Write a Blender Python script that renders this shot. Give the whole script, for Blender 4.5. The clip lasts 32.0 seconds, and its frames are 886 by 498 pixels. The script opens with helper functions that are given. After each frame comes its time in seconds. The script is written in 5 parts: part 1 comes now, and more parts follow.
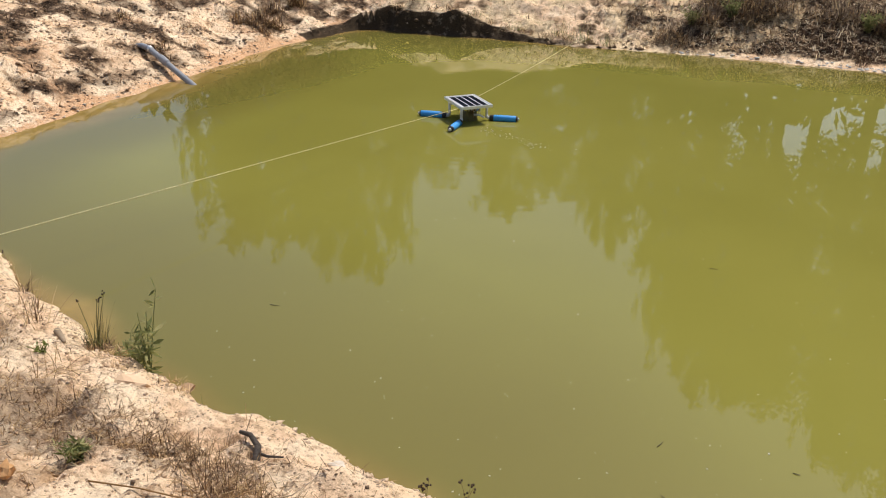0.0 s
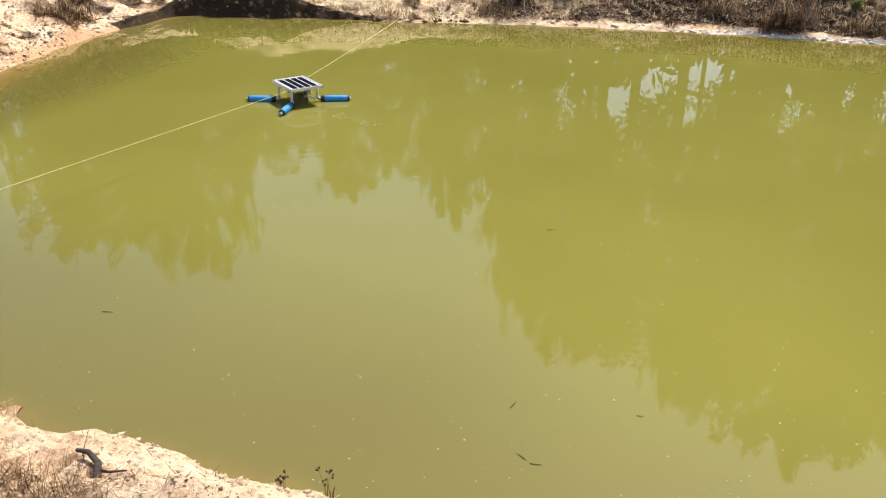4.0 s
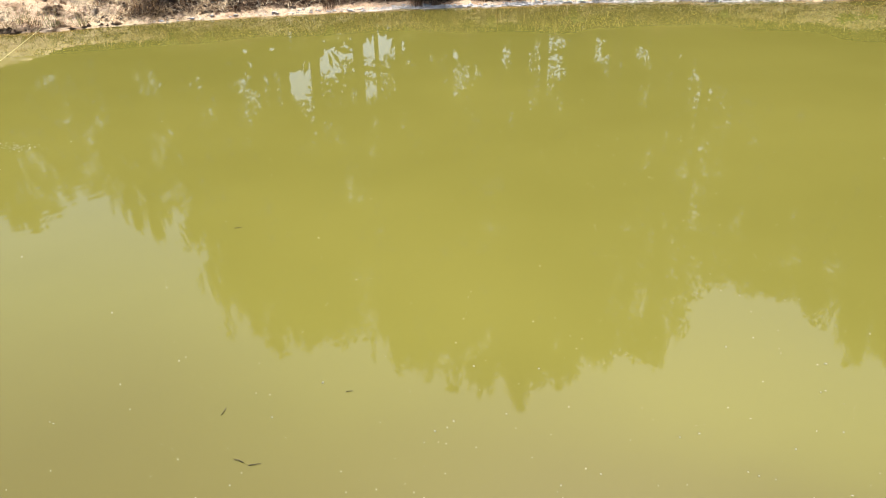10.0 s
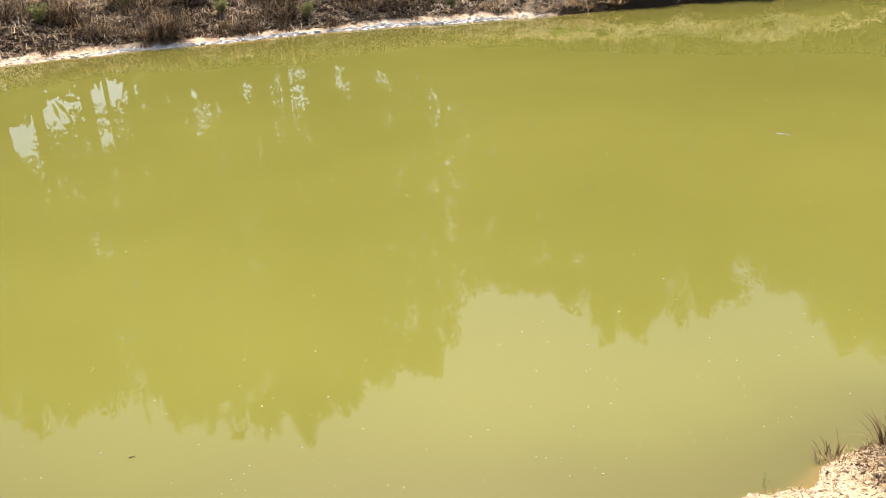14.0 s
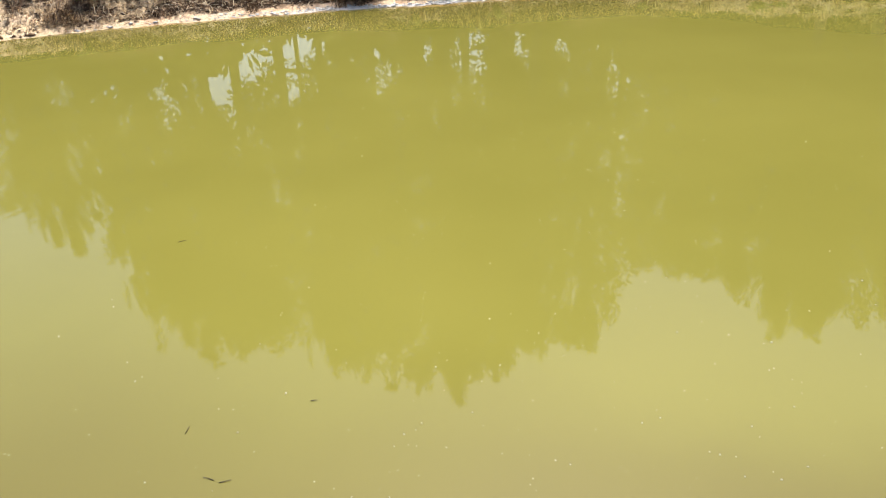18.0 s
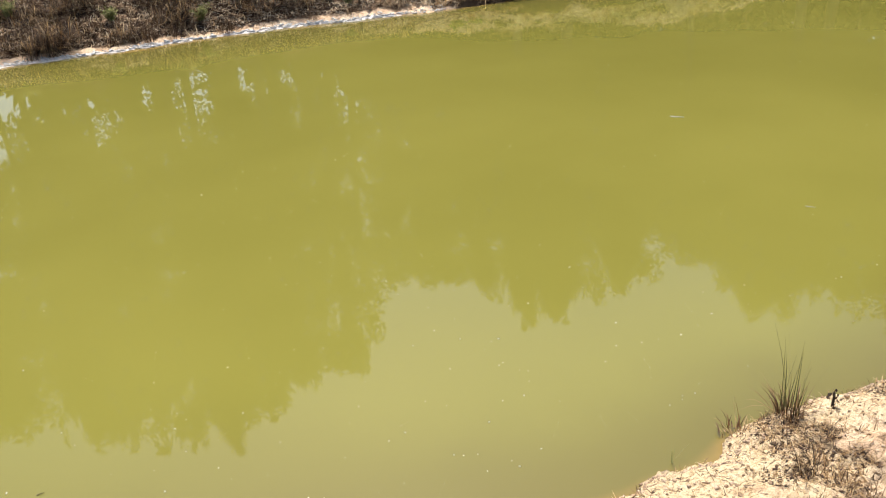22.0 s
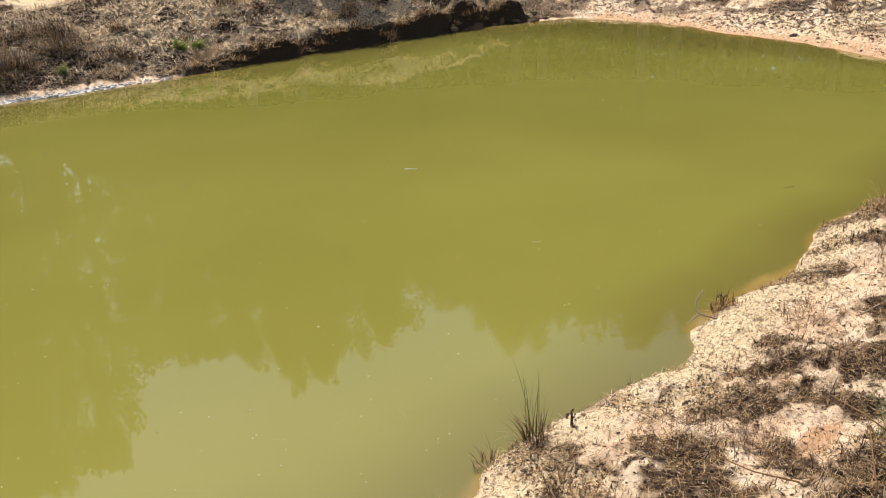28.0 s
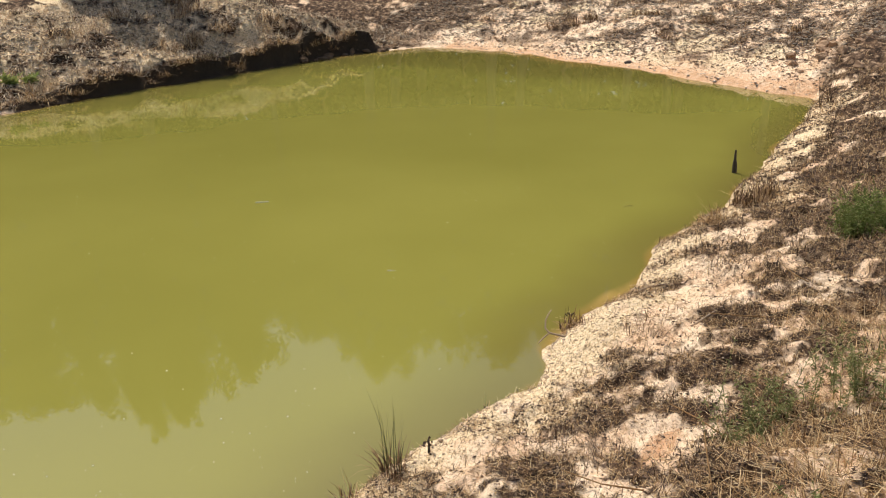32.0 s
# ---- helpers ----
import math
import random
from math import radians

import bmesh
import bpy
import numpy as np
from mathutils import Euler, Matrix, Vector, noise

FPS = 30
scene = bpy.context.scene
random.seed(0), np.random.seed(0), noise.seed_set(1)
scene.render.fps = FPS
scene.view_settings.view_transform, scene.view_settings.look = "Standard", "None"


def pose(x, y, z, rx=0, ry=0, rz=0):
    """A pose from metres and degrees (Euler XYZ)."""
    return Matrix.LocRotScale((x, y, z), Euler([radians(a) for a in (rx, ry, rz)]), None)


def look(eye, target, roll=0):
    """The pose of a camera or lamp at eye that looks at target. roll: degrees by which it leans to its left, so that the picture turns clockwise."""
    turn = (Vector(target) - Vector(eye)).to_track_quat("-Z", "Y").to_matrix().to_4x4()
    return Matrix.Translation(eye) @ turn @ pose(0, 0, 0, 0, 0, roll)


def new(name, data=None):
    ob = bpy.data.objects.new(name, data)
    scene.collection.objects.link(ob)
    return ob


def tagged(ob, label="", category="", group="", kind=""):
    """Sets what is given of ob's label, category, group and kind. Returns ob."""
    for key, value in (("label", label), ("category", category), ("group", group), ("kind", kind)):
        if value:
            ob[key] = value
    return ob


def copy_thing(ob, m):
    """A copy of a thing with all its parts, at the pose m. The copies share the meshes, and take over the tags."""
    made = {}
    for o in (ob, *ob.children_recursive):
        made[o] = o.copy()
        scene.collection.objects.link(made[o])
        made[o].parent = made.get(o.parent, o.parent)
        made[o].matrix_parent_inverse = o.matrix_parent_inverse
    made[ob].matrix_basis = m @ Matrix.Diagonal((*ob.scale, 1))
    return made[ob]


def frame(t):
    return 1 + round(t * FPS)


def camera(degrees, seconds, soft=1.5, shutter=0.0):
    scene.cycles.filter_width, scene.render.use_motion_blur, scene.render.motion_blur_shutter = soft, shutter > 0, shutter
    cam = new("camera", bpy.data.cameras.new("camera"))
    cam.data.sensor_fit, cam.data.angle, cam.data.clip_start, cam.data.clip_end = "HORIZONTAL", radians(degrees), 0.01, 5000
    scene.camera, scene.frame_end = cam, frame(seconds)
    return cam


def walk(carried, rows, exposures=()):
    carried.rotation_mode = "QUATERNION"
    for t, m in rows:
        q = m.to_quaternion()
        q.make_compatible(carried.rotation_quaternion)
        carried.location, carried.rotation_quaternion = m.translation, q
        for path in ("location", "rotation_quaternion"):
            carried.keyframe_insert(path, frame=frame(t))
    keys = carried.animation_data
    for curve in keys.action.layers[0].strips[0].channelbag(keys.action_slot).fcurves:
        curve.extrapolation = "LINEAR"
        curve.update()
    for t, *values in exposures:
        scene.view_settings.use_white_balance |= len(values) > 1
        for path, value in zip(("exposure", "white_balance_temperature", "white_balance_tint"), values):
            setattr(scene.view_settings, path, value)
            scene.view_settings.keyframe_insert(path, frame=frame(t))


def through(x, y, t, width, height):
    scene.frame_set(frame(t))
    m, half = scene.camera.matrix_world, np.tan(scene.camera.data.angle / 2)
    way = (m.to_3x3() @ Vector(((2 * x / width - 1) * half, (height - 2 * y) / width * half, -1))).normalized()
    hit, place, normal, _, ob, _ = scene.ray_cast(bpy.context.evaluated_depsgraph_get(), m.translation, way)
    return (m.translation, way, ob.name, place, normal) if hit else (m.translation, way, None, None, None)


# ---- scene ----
# The place: a turbid farm pond, 22 m long, seen from its southern bank. x east, y north, z up from the water level.
cam = camera(55.5, 32.0, soft=1.1)
walk(cam, [
    (0, pose(-0.185, 0.013, 2.348, 65.77, -0.73, 28.20)),
    (0.5, pose(-0.188, 0.014, 2.344, 65.73, -0.87, 27.29)),
    (1, pose(-0.186, 0.009, 2.346, 65.70, -0.93, 26.40)),
    (1.5, pose(-0.177, 0.007, 2.349, 65.59, -0.83, 25.15)),
    (2, pose(-0.167, 0.016, 2.345, 65.40, -0.60, 23.70)),
    (2.5, pose(-0.157, 0.029, 2.341, 65.24, -0.42, 22.27)),
    (3, pose(-0.154, 0.043, 2.337, 64.97, -0.25, 20.88)),
    (3.5, pose(-0.156, 0.052, 2.331, 64.70, -0.04, 19.03)),
    (4, pose(-0.151, 0.062, 2.325, 64.50, 0.02, 16.68)),
    (4.5, pose(-0.144, 0.061, 2.323, 64.46, -0.10, 14.43)),
    (6.5, pose(-0.119, 0.052, 2.337, 64.23, 0.36, 8.22)),
    (7, pose(-0.116, 0.055, 2.332, 64.05, 0.64, 6.18)),
    (7.5, pose(-0.094, 0.059, 2.318, 63.87, 0.94, 4.25)),
    (8, pose(-0.057, 0.053, 2.315, 63.69, 1.20, 2.38)),
    (8.5, pose(-0.024, 0.050, 2.329, 63.49, 1.22, 0.43)),
    (9, pose(-0.010, 0.044, 2.355, 63.34, 1.35, -1.46)),
    (9.5, pose(0.000, 0.046, 2.363, 63.24, 1.42, -3.16)),
    (10, pose(0.016, 0.047, 2.358, 63.25, 1.56, -5.23)),
    (10.5, pose(0.023, 0.038, 2.360, 63.39, 1.62, -7.78)),
    (11, pose(0.022, 0.019, 2.353, 63.49, 1.97, -10.61)),
    (11.5, pose(0.017, 0.007, 2.347, 63.73, 1.94, -13.85)),
    (12, pose(-0.003, 0.002, 2.365, 63.99, 1.70, -17.00)),
    (12.5, pose(-0.019, 0.005, 2.346, 64.37, 1.61, -19.69)),
    (13, pose(-0.007, 0.004, 2.345, 64.57, 1.73, -21.68)),
    (13.5, pose(-0.006, 0.004, 2.354, 64.62, 1.83, -22.99)),
    (15.5, pose(-0.085, 0.065, 2.417, 64.46, 1.76, -20.04)),
    (16, pose(-0.114, 0.064, 2.419, 64.03, 1.62, -15.57)),
    (16.5, pose(-0.136, 0.056, 2.436, 63.34, 1.58, -11.83)),
    (17, pose(-0.127, 0.060, 2.423, 62.84, 1.48, -9.98)),
    (17.5, pose(-0.119, 0.056, 2.415, 62.76, 1.82, -9.98)),
    (18, pose(-0.115, 0.050, 2.399, 62.87, 2.15, -10.97)),
    (18.5, pose(-0.091, 0.045, 2.400, 63.10, 2.22, -12.63)),
    (19, pose(-0.064, 0.021, 2.401, 63.18, 2.71, -15.44)),
    (19.5, pose(-0.009, 0.010, 2.423, 63.18, 2.71, -18.25)),
    (20, pose(0.006, 0.014, 2.413, 63.33, 2.57, -20.49)),
    (20.5, pose(0.024, 0.012, 2.417, 63.50, 2.78, -22.59)),
    (21, pose(0.036, -0.004, 2.419, 63.62, 3.01, -25.06)),
    (21.5, pose(0.044, -0.006, 2.423, 63.65, 3.09, -27.31)),
    (22, pose(0.052, -0.014, 2.425, 63.85, 3.07, -29.61)),
    (22.5, pose(0.067, -0.018, 2.417, 64.26, 3.00, -32.18)),
    (23, pose(0.075, -0.015, 2.411, 64.50, 3.07, -34.18)),
    (23.5, pose(0.087, -0.018, 2.413, 64.63, 3.27, -35.81)),
    (24, pose(0.097, -0.015, 2.411, 64.76, 3.00, -37.11)),
    (24.5, pose(0.090, -0.024, 2.429, 64.97, 2.92, -38.08)),
    (25, pose(0.097, -0.036, 2.423, 65.45, 3.13, -39.24)),
    (25.5, pose(0.108, -0.036, 2.392, 66.16, 2.82, -40.37)),
    (27.5, pose(0.151, -0.057, 2.405, 67.17, 2.70, -45.92)),
    (28, pose(0.154, -0.059, 2.401, 67.11, 2.31, -46.99)),
    (28.5, pose(0.168, -0.056, 2.398, 67.02, 1.76, -48.22)),
    (29, pose(0.170, -0.067, 2.402, 67.24, 1.48, -49.99)),
    (29.5, pose(0.179, -0.074, 2.402, 67.44, 1.30, -51.61)),
    (30, pose(0.190, -0.080, 2.403, 67.64, 1.33, -53.05)),
    (30.5, pose(0.198, -0.083, 2.407, 67.72, 1.54, -54.13)),
    (31, pose(0.201, -0.089, 2.407, 67.89, 1.65, -54.88)),
    (31.5, pose(0.205, -0.098, 2.407, 68.23, 1.62, -55.64)),
    (32, pose(0.207, -0.110, 2.413, 68.65, 1.44, -56.59)),
], [(0,-0.34),(2,-0.27),(3,-0.22),(4,0.08),(7,-0.06),(8,0.08),(9,0.16),(13,0.32),(16,0.39),(19,0.25),(21,0.22),(22,0.12),(23,0.02),(24,-0.04),(25,-0.11),(28,-0.12),(32,-0.15)]
)

# ---- light: a high clear sun behind the woods on the far side ----
SUN_AZ, SUN_EL = 20.0, 60.0
world = bpy.data.worlds.new("sky")
scene.world = world
world.use_nodes = True
sky = world.node_tree.nodes.new("ShaderNodeTexSky")
sky.sky_type, sky.sun_disc = "NISHITA", False
sky.sun_elevation, sky.sun_rotation = radians(SUN_EL), radians(SUN_AZ)
sky.air_density, sky.dust_density = 1.0, 3.0
backing = world.node_tree.nodes["Background"]
backing.inputs["Strength"].default_value = 0.15
world.node_tree.links.new(sky.outputs[0], backing.inputs["Color"])
sun = new("sun", bpy.data.lights.new("sun", "SUN"))
sun.data.energy, sun.data.angle, sun.data.color = 4.9, radians(0.53), (1.0, 0.95, 0.87)
sun_way = Vector((math.sin(radians(SUN_AZ)) * math.cos(radians(SUN_EL)), math.cos(radians(SUN_AZ)) * math.cos(radians(SUN_EL)), math.sin(radians(SUN_EL))))
sun.matrix_world = look(sun_way * 80, (0, 0, 0))


# ---- materials ----
def material(name, rough=0.7, metal=0.0, ior=1.5):
    m = bpy.data.materials.new(name)
    m.use_nodes = True
    b = m.node_tree.nodes["Principled BSDF"]
    b.inputs["Roughness"].default_value, b.inputs["Metallic"].default_value, b.inputs["IOR"].default_value = rough, metal, ior
    return m, m.node_tree.nodes, m.node_tree.links, b


def ramp_of(nodes, links, source, stops):
    r = nodes.new("ShaderNodeValToRGB")
    while len(r.color_ramp.elements) < len(stops):
        r.color_ramp.elements.new(0.5)
    for e, (at, c) in zip(r.color_ramp.elements, stops):
        e.position, e.color = at, (*c, 1)
    links.new(source, r.inputs[0])
    return r.outputs[0]


def noise_of(nodes, links, scale, detail=4, rough=0.55, where=None, squash=None):
    n = nodes.new("ShaderNodeTexNoise")
    n.inputs["Scale"].default_value, n.inputs["Detail"].default_value, n.inputs["Roughness"].default_value = scale, detail, rough
    if where is not None:
        if squash:
            mp = nodes.new("ShaderNodeMapping")
            mp.inputs["Scale"].default_value = squash
            links.new(where, mp.inputs[0])
            where = mp.outputs[0]
        links.new(where, n.inputs["Vector"])
    return n.outputs[0]


def mix_of(nodes, links, factor, a, b, mode="MIX"):
    x = nodes.new("ShaderNodeMix")
    x.data_type, x.blend_type = "RGBA", mode
    for socket, value in ((x.inputs[0], factor), (x.inputs[6], a), (x.inputs[7], b)):
        if isinstance(value, (int, float)):
            socket.default_value = value
        elif isinstance(value, tuple):
            socket.default_value = (*value, 1)
        else:
            links.new(value, socket)
    return x.outputs[2]


def bump_of(nodes, links, bsdf, height, strength, distance):
    b = nodes.new("ShaderNodeBump")
    b.inputs["Strength"].default_value, b.inputs["Distance"].default_value = strength, distance
    links.new(height, b.inputs["Height"])
    links.new(b.outputs[0], bsdf.inputs["Normal"])


def coords(nodes):
    return nodes.new("ShaderNodeTexCoord").outputs["Object"]


def speckled(name, dark, light, scale=30.0, rough=0.75, bump=0.3, metal=0.0, per_object=0.0, per_island=0.0):
    """A plain surface with grain at two scales; its tone may vary from object to object or piece to piece."""
    m, nodes, links, b = material(name, rough, metal)
    where = coords(nodes)
    fine = noise_of(nodes, links, scale, 5, 0.6, where)
    wide = noise_of(nodes, links, scale / 9, 3, 0.5, where)
    col = mix_of(nodes, links, fine, dark, light)
    col = mix_of(nodes, links, 0.35, col, ramp_of(nodes, links, wide, [(0.35, dark), (0.65, light)]))
    if per_object or per_island:
        src = nodes.new("ShaderNodeObjectInfo").outputs["Random"] if per_object else nodes.new("ShaderNodeNewGeometry").outputs["Random Per Island"]
        k = per_object or per_island
        tone = ramp_of(nodes, links, src, [(0.0, (1 - k,) * 3), (1.0, (1.0,) * 3)])
        col = mix_of(nodes, links, 1.0, col, tone, "MULTIPLY")
    links.new(col, b.inputs["Base Color"])
    bump_of(nodes, links, b, fine, bump, 0.01)
    return m


def blade_material(name, stops, rough=0.6, through=0.25):
    """Thin leaves and straws: every piece takes its own tone from the row of colours, and lets a little light through."""
    m, nodes, links, b = material(name, rough)
    g = nodes.new("ShaderNodeNewGeometry")
    b.inputs["Specular IOR Level"].default_value = 0.2
    col = ramp_of(nodes, links, g.outputs["Random Per Island"], stops)
    fine = noise_of(nodes, links, 60, 3, 0.5, coords(nodes))
    col = mix_of(nodes, links, 0.3, col, ramp_of(nodes, links, fine, [(0.3, (0.25, 0.2, 0.14)), (0.7, (1, 1, 1))]), "MULTIPLY")
    links.new(col, b.inputs["Base Color"])
    t = nodes.new("ShaderNodeBsdfTranslucent")
    links.new(col, t.inputs[0])
    s = nodes.new("ShaderNodeMixShader")
    s.inputs[0].default_value = through
    links.new(b.outputs[0], s.inputs[1])
    links.new(t.outputs[0], s.inputs[2])
    links.new(s.outputs[0], nodes["Material Output"].inputs[0])
    return m


def make_ground_material():
    m, nodes, links, b = material("bank_soil", 0.95)
    where = coords(nodes)
    b.inputs["Specular IOR Level"].default_value = 0.15
    tone = noise_of(nodes, links, 2.4, 7, 0.66, where)
    grit = noise_of(nodes, links, 46, 7, 0.75, where)
    clod = noise_of(nodes, links, 9, 5, 0.65, where)
    sand = ramp_of(nodes, links, tone, [(0.30, (0.60, 0.390, 0.220)), (0.43, (0.87, 0.620, 0.405)), (0.60, (0.95, 0.755, 0.535))])
    sand = mix_of(nodes, links, 0.8, sand, ramp_of(nodes, links, grit, [(0.33, (0.50, 0.41, 0.32)), (0.47, (1, 1, 1))]), "MULTIPLY")
    sand = mix_of(nodes, links, 0.6, sand, ramp_of(nodes, links, noise_of(nodes, links, 17, 5, 0.7, where), [(0.38, (0.34, 0.25, 0.18)), (0.47, (1, 1, 1))]), "MULTIPLY")
    stain = noise_of(nodes, links, 5.5, 6, 0.7, where)
    sand = mix_of(nodes, links, 0.5, sand, ramp_of(nodes, links, stain, [(0.36, (0.42, 0.31, 0.22)), (0.46, (1, 1, 1))]), "MULTIPLY")
    humus = ramp_of(nodes, links, clod, [(0.42, (0.035, 0.021, 0.013)), (0.54, (0.14, 0.085, 0.050)), (0.68, (0.50, 0.36, 0.23))])
    # litter: how much dead grass lies on the soil; dark mask: damp earth by the near water, and shade painted on the
    # far cut faces; ochre: bare red clay; crust: white salt
    def attr(name):
        a = nodes.new("ShaderNodeAttribute")
        a.attribute_name = name
        return a.outputs["Fac"]
    def edge(source, lo, hi, wobble):
        k = nodes.new("ShaderNodeMath")
        k.operation = "MULTIPLY_ADD"
        links.new(grit if wobble is None else wobble, k.inputs[0])
        k.inputs[1].default_value = 0.9
        links.new(source, k.inputs[2])
        r = nodes.new("ShaderNodeMapRange")
        r.inputs[1].default_value, r.inputs[2].default_value = lo, hi
        links.new(k.outputs[0], r.inputs[0])
        return r.outputs[0]
    col = mix_of(nodes, links, edge(attr("litter"), 0.62, 1.22, clod), sand, humus)
    col = mix_of(nodes, links, edge(attr("loam"), 0.62, 1.05, clod), col, ramp_of(nodes, links, grit, [(0.36, (0.16, 0.105, 0.055)), (0.44, (0.70, 0.515, 0.30)), (0.58, (0.92, 0.74, 0.49))]))
    col = mix_of(nodes, links, edge(attr("ochre"), 0.75, 1.05, clod), col, ramp_of(nodes, links, grit, [(0.3, (0.58, 0.27, 0.11)), (0.65, (0.72, 0.50, 0.32))]))
    # near-black brown: damp near rim, and painted shade of the far bank's cut
    col = mix_of(nodes, links, edge(attr("wet_and_shade"), 0.75, 1.15, clod), col, ramp_of(nodes, links, grit, [(0.3, (0.022, 0.015, 0.009)), (0.7, (0.085, 0.058, 0.034))]))
    col = mix_of(nodes, links, edge(attr("crust"), 0.98, 1.06, grit), col, ramp_of(nodes, links, grit, [(0.3, (0.45, 0.38, 0.32)), (0.5, (0.85, 0.80, 0.74))]))
    links.new(col, b.inputs["Base Color"])
    h = mix_of(nodes, links, 0.5, clod, grit)
    bump_of(nodes, links, b, h, 0.9, 0.042)
    return m


def make_water_material():
    m, nodes, links, b = material("pond_water", 0.008, 0.0, 1.45)
    where = coords(nodes)
    a = nodes.new("ShaderNodeAttribute")
    a.attribute_name = "depth"
    cloud = noise_of(nodes, links, 0.35, 3, 0.5, where)
    body = ramp_of(nodes, links, cloud, [(0.35, (0.206, 0.190, 0.0375)), (0.65, (0.233, 0.214, 0.0445))])
    shoal = ramp_of(nodes, links, noise_of(nodes, links, 2.2, 4, 0.6, where), [(0.35, (0.225, 0.150, 0.040)), (0.65, (0.31, 0.212, 0.062))])
    k = nodes.new("ShaderNodeMapRange")
    k.interpolation_type = "SMOOTHSTEP"
    k.inputs[1].default_value, k.inputs[2].default_value = 0.0, 0.17
    links.new(a.outputs["Fac"], k.inputs[0])
    far_out = nodes.new("ShaderNodeMapRange")
    far_out.interpolation_type = "SMOOTHSTEP"
    far_out.inputs[1].default_value, far_out.inputs[2].default_value = 0.05, 1.8
    links.new(a.outputs["Fac"], far_out.inputs[0])
    body = mix_of(nodes, links, far_out.outputs[0], (0.160, 0.138, 0.0315), body)
    links.new(mix_of(nodes, links, k.outputs[0], shoal, body), b.inputs["Base Color"])
    # barely moving water: a faint swell, and fine ring ripples that spread from the aerator
    swell = noise_of(nodes, links, 1.6, 2, 0.5, where, (0.6, 1.0, 1.0))
    lap = noise_of(nodes, links, 9.0, 2, 0.5, where, (0.5, 1.0, 1.0))
    calm = nodes.new("ShaderNodeBump")
    calm.inputs["Strength"].default_value, calm.inputs["Distance"].default_value = 1.0, 0.00030
    links.new(mix_of(nodes, links, 0.12, swell, lap), calm.inputs["Height"])
    shift = nodes.new("ShaderNodeMapping")
    shift.inputs["Location"].default_value = (3.95, -7.64, 0)
    links.new(where, shift.inputs[0])
    rings = nodes.new("ShaderNodeTexWave")
    rings.wave_type, rings.rings_direction = "RINGS", "Z"
    rings.inputs["Scale"].default_value, rings.inputs["Distortion"].default_value = 2.6, 2.2
    rings.inputs["Detail"].default_value, rings.inputs["Detail Scale"].default_value = 2.0, 1.4
    links.new(shift.outputs[0], rings.inputs["Vector"])
    reach = nodes.new("ShaderNodeVectorMath")
    reach.operation = "LENGTH"
    links.new(shift.outputs[0], reach.inputs[0])
    fade = nodes.new("ShaderNodeMapRange")
    fade.interpolation_type = "SMOOTHSTEP"
    fade.inputs[1].default_value, fade.inputs[2].default_value, fade.inputs[3].default_value, fade.inputs[4].default_value = 0.2, 5.0, 1.0, 0.0
    links.new(reach.outputs["Value"], fade.inputs[0])
    ripple = nodes.new("ShaderNodeMath")
    ripple.operation = "MULTIPLY"
    links.new(rings.outputs["Fac"], ripple.inputs[0])
    links.new(fade.outputs[0], ripple.inputs[1])
    fine = nodes.new("ShaderNodeBump")
    fine.inputs["Strength"].default_value, fine.inputs["Distance"].default_value = 1.0, 0.00016
    links.new(ripple.outputs[0], fine.inputs["Height"])
    links.new(calm.outputs[0], fine.inputs["Normal"])
    links.new(fine.outputs[0], b.inputs["Normal"])
    return m


SOIL = make_ground_material()
WATER = make_water_material()
STRAW = blade_material("dry_straw", [(0.0, (0.13, 0.068, 0.03)), (0.35, (0.40, 0.24, 0.105)), (0.7, (0.68, 0.47, 0.235)), (1.0, (0.88, 0.71, 0.44))], 0.6, 0.42)
PALESTRAW = blade_material("bleached_straw", [(0.0, (0.16, 0.10, 0.06)), (0.35, (0.48, 0.345, 0.21)), (0.7, (0.78, 0.63, 0.43)), (1.0, (0.92, 0.81, 0.62))], 0.6, 0.42)
THATCH = blade_material("dead_thatch", [(0.0, (0.05, 0.027, 0.015)), (0.5, (0.20, 0.112, 0.058)), (0.85, (0.44, 0.285, 0.145)), (1.0, (0.66, 0.48, 0.27))], 0.6, 0.35)
BRUSH = blade_material("dark_dead_brush", [(0.0, (0.018, 0.011, 0.008)), (0.5, (0.085, 0.05, 0.03)), (0.85, (0.24, 0.155, 0.088)), (1.0, (0.45, 0.33, 0.20))])
GREEN = blade_material("green_blades", [(0.0, (0.11, 0.15, 0.035)), (0.6, (0.24, 0.29, 0.08)), (1.0, (0.44, 0.44, 0.17))], 0.7, 0.5)
RUSHGREEN = blade_material("green_brown_rush", [(0.0, (0.05, 0.06, 0.02)), (0.6, (0.14, 0.14, 0.05)), (1.0, (0.42, 0.33, 0.17))], 0.7, 0.4)
SAGE = blade_material("weed_leaves", [(0.0, (0.15, 0.175, 0.065)), (0.6, (0.31, 0.33, 0.125)), (1.0, (0.50, 0.47, 0.23))], 0.7, 0.5)
LEAVES = blade_material("tree_leaves", [(0.0, (0.030, 0.045, 0.013)), (0.6, (0.06, 0.085, 0.025)), (1.0, (0.11, 0.13, 0.04))], 0.5, 0.4)
BARK = speckled("grey_bark", (0.06, 0.045, 0.035), (0.24, 0.20, 0.16), 12, 0.9, 0.6)
DEADWOOD = speckled("weathered_wood", (0.20, 0.14, 0.09), (0.46, 0.35, 0.24), 40, 0.9, 0.5)
DARKWOOD = speckled("dark_wet_wood", (0.014, 0.011, 0.009), (0.10, 0.075, 0.058), 60, 0.9, 0.8)
SEED = speckled("brown_seed_heads", (0.02, 0.013, 0.008), (0.10, 0.06, 0.035), 120, 0.9, 0.4)
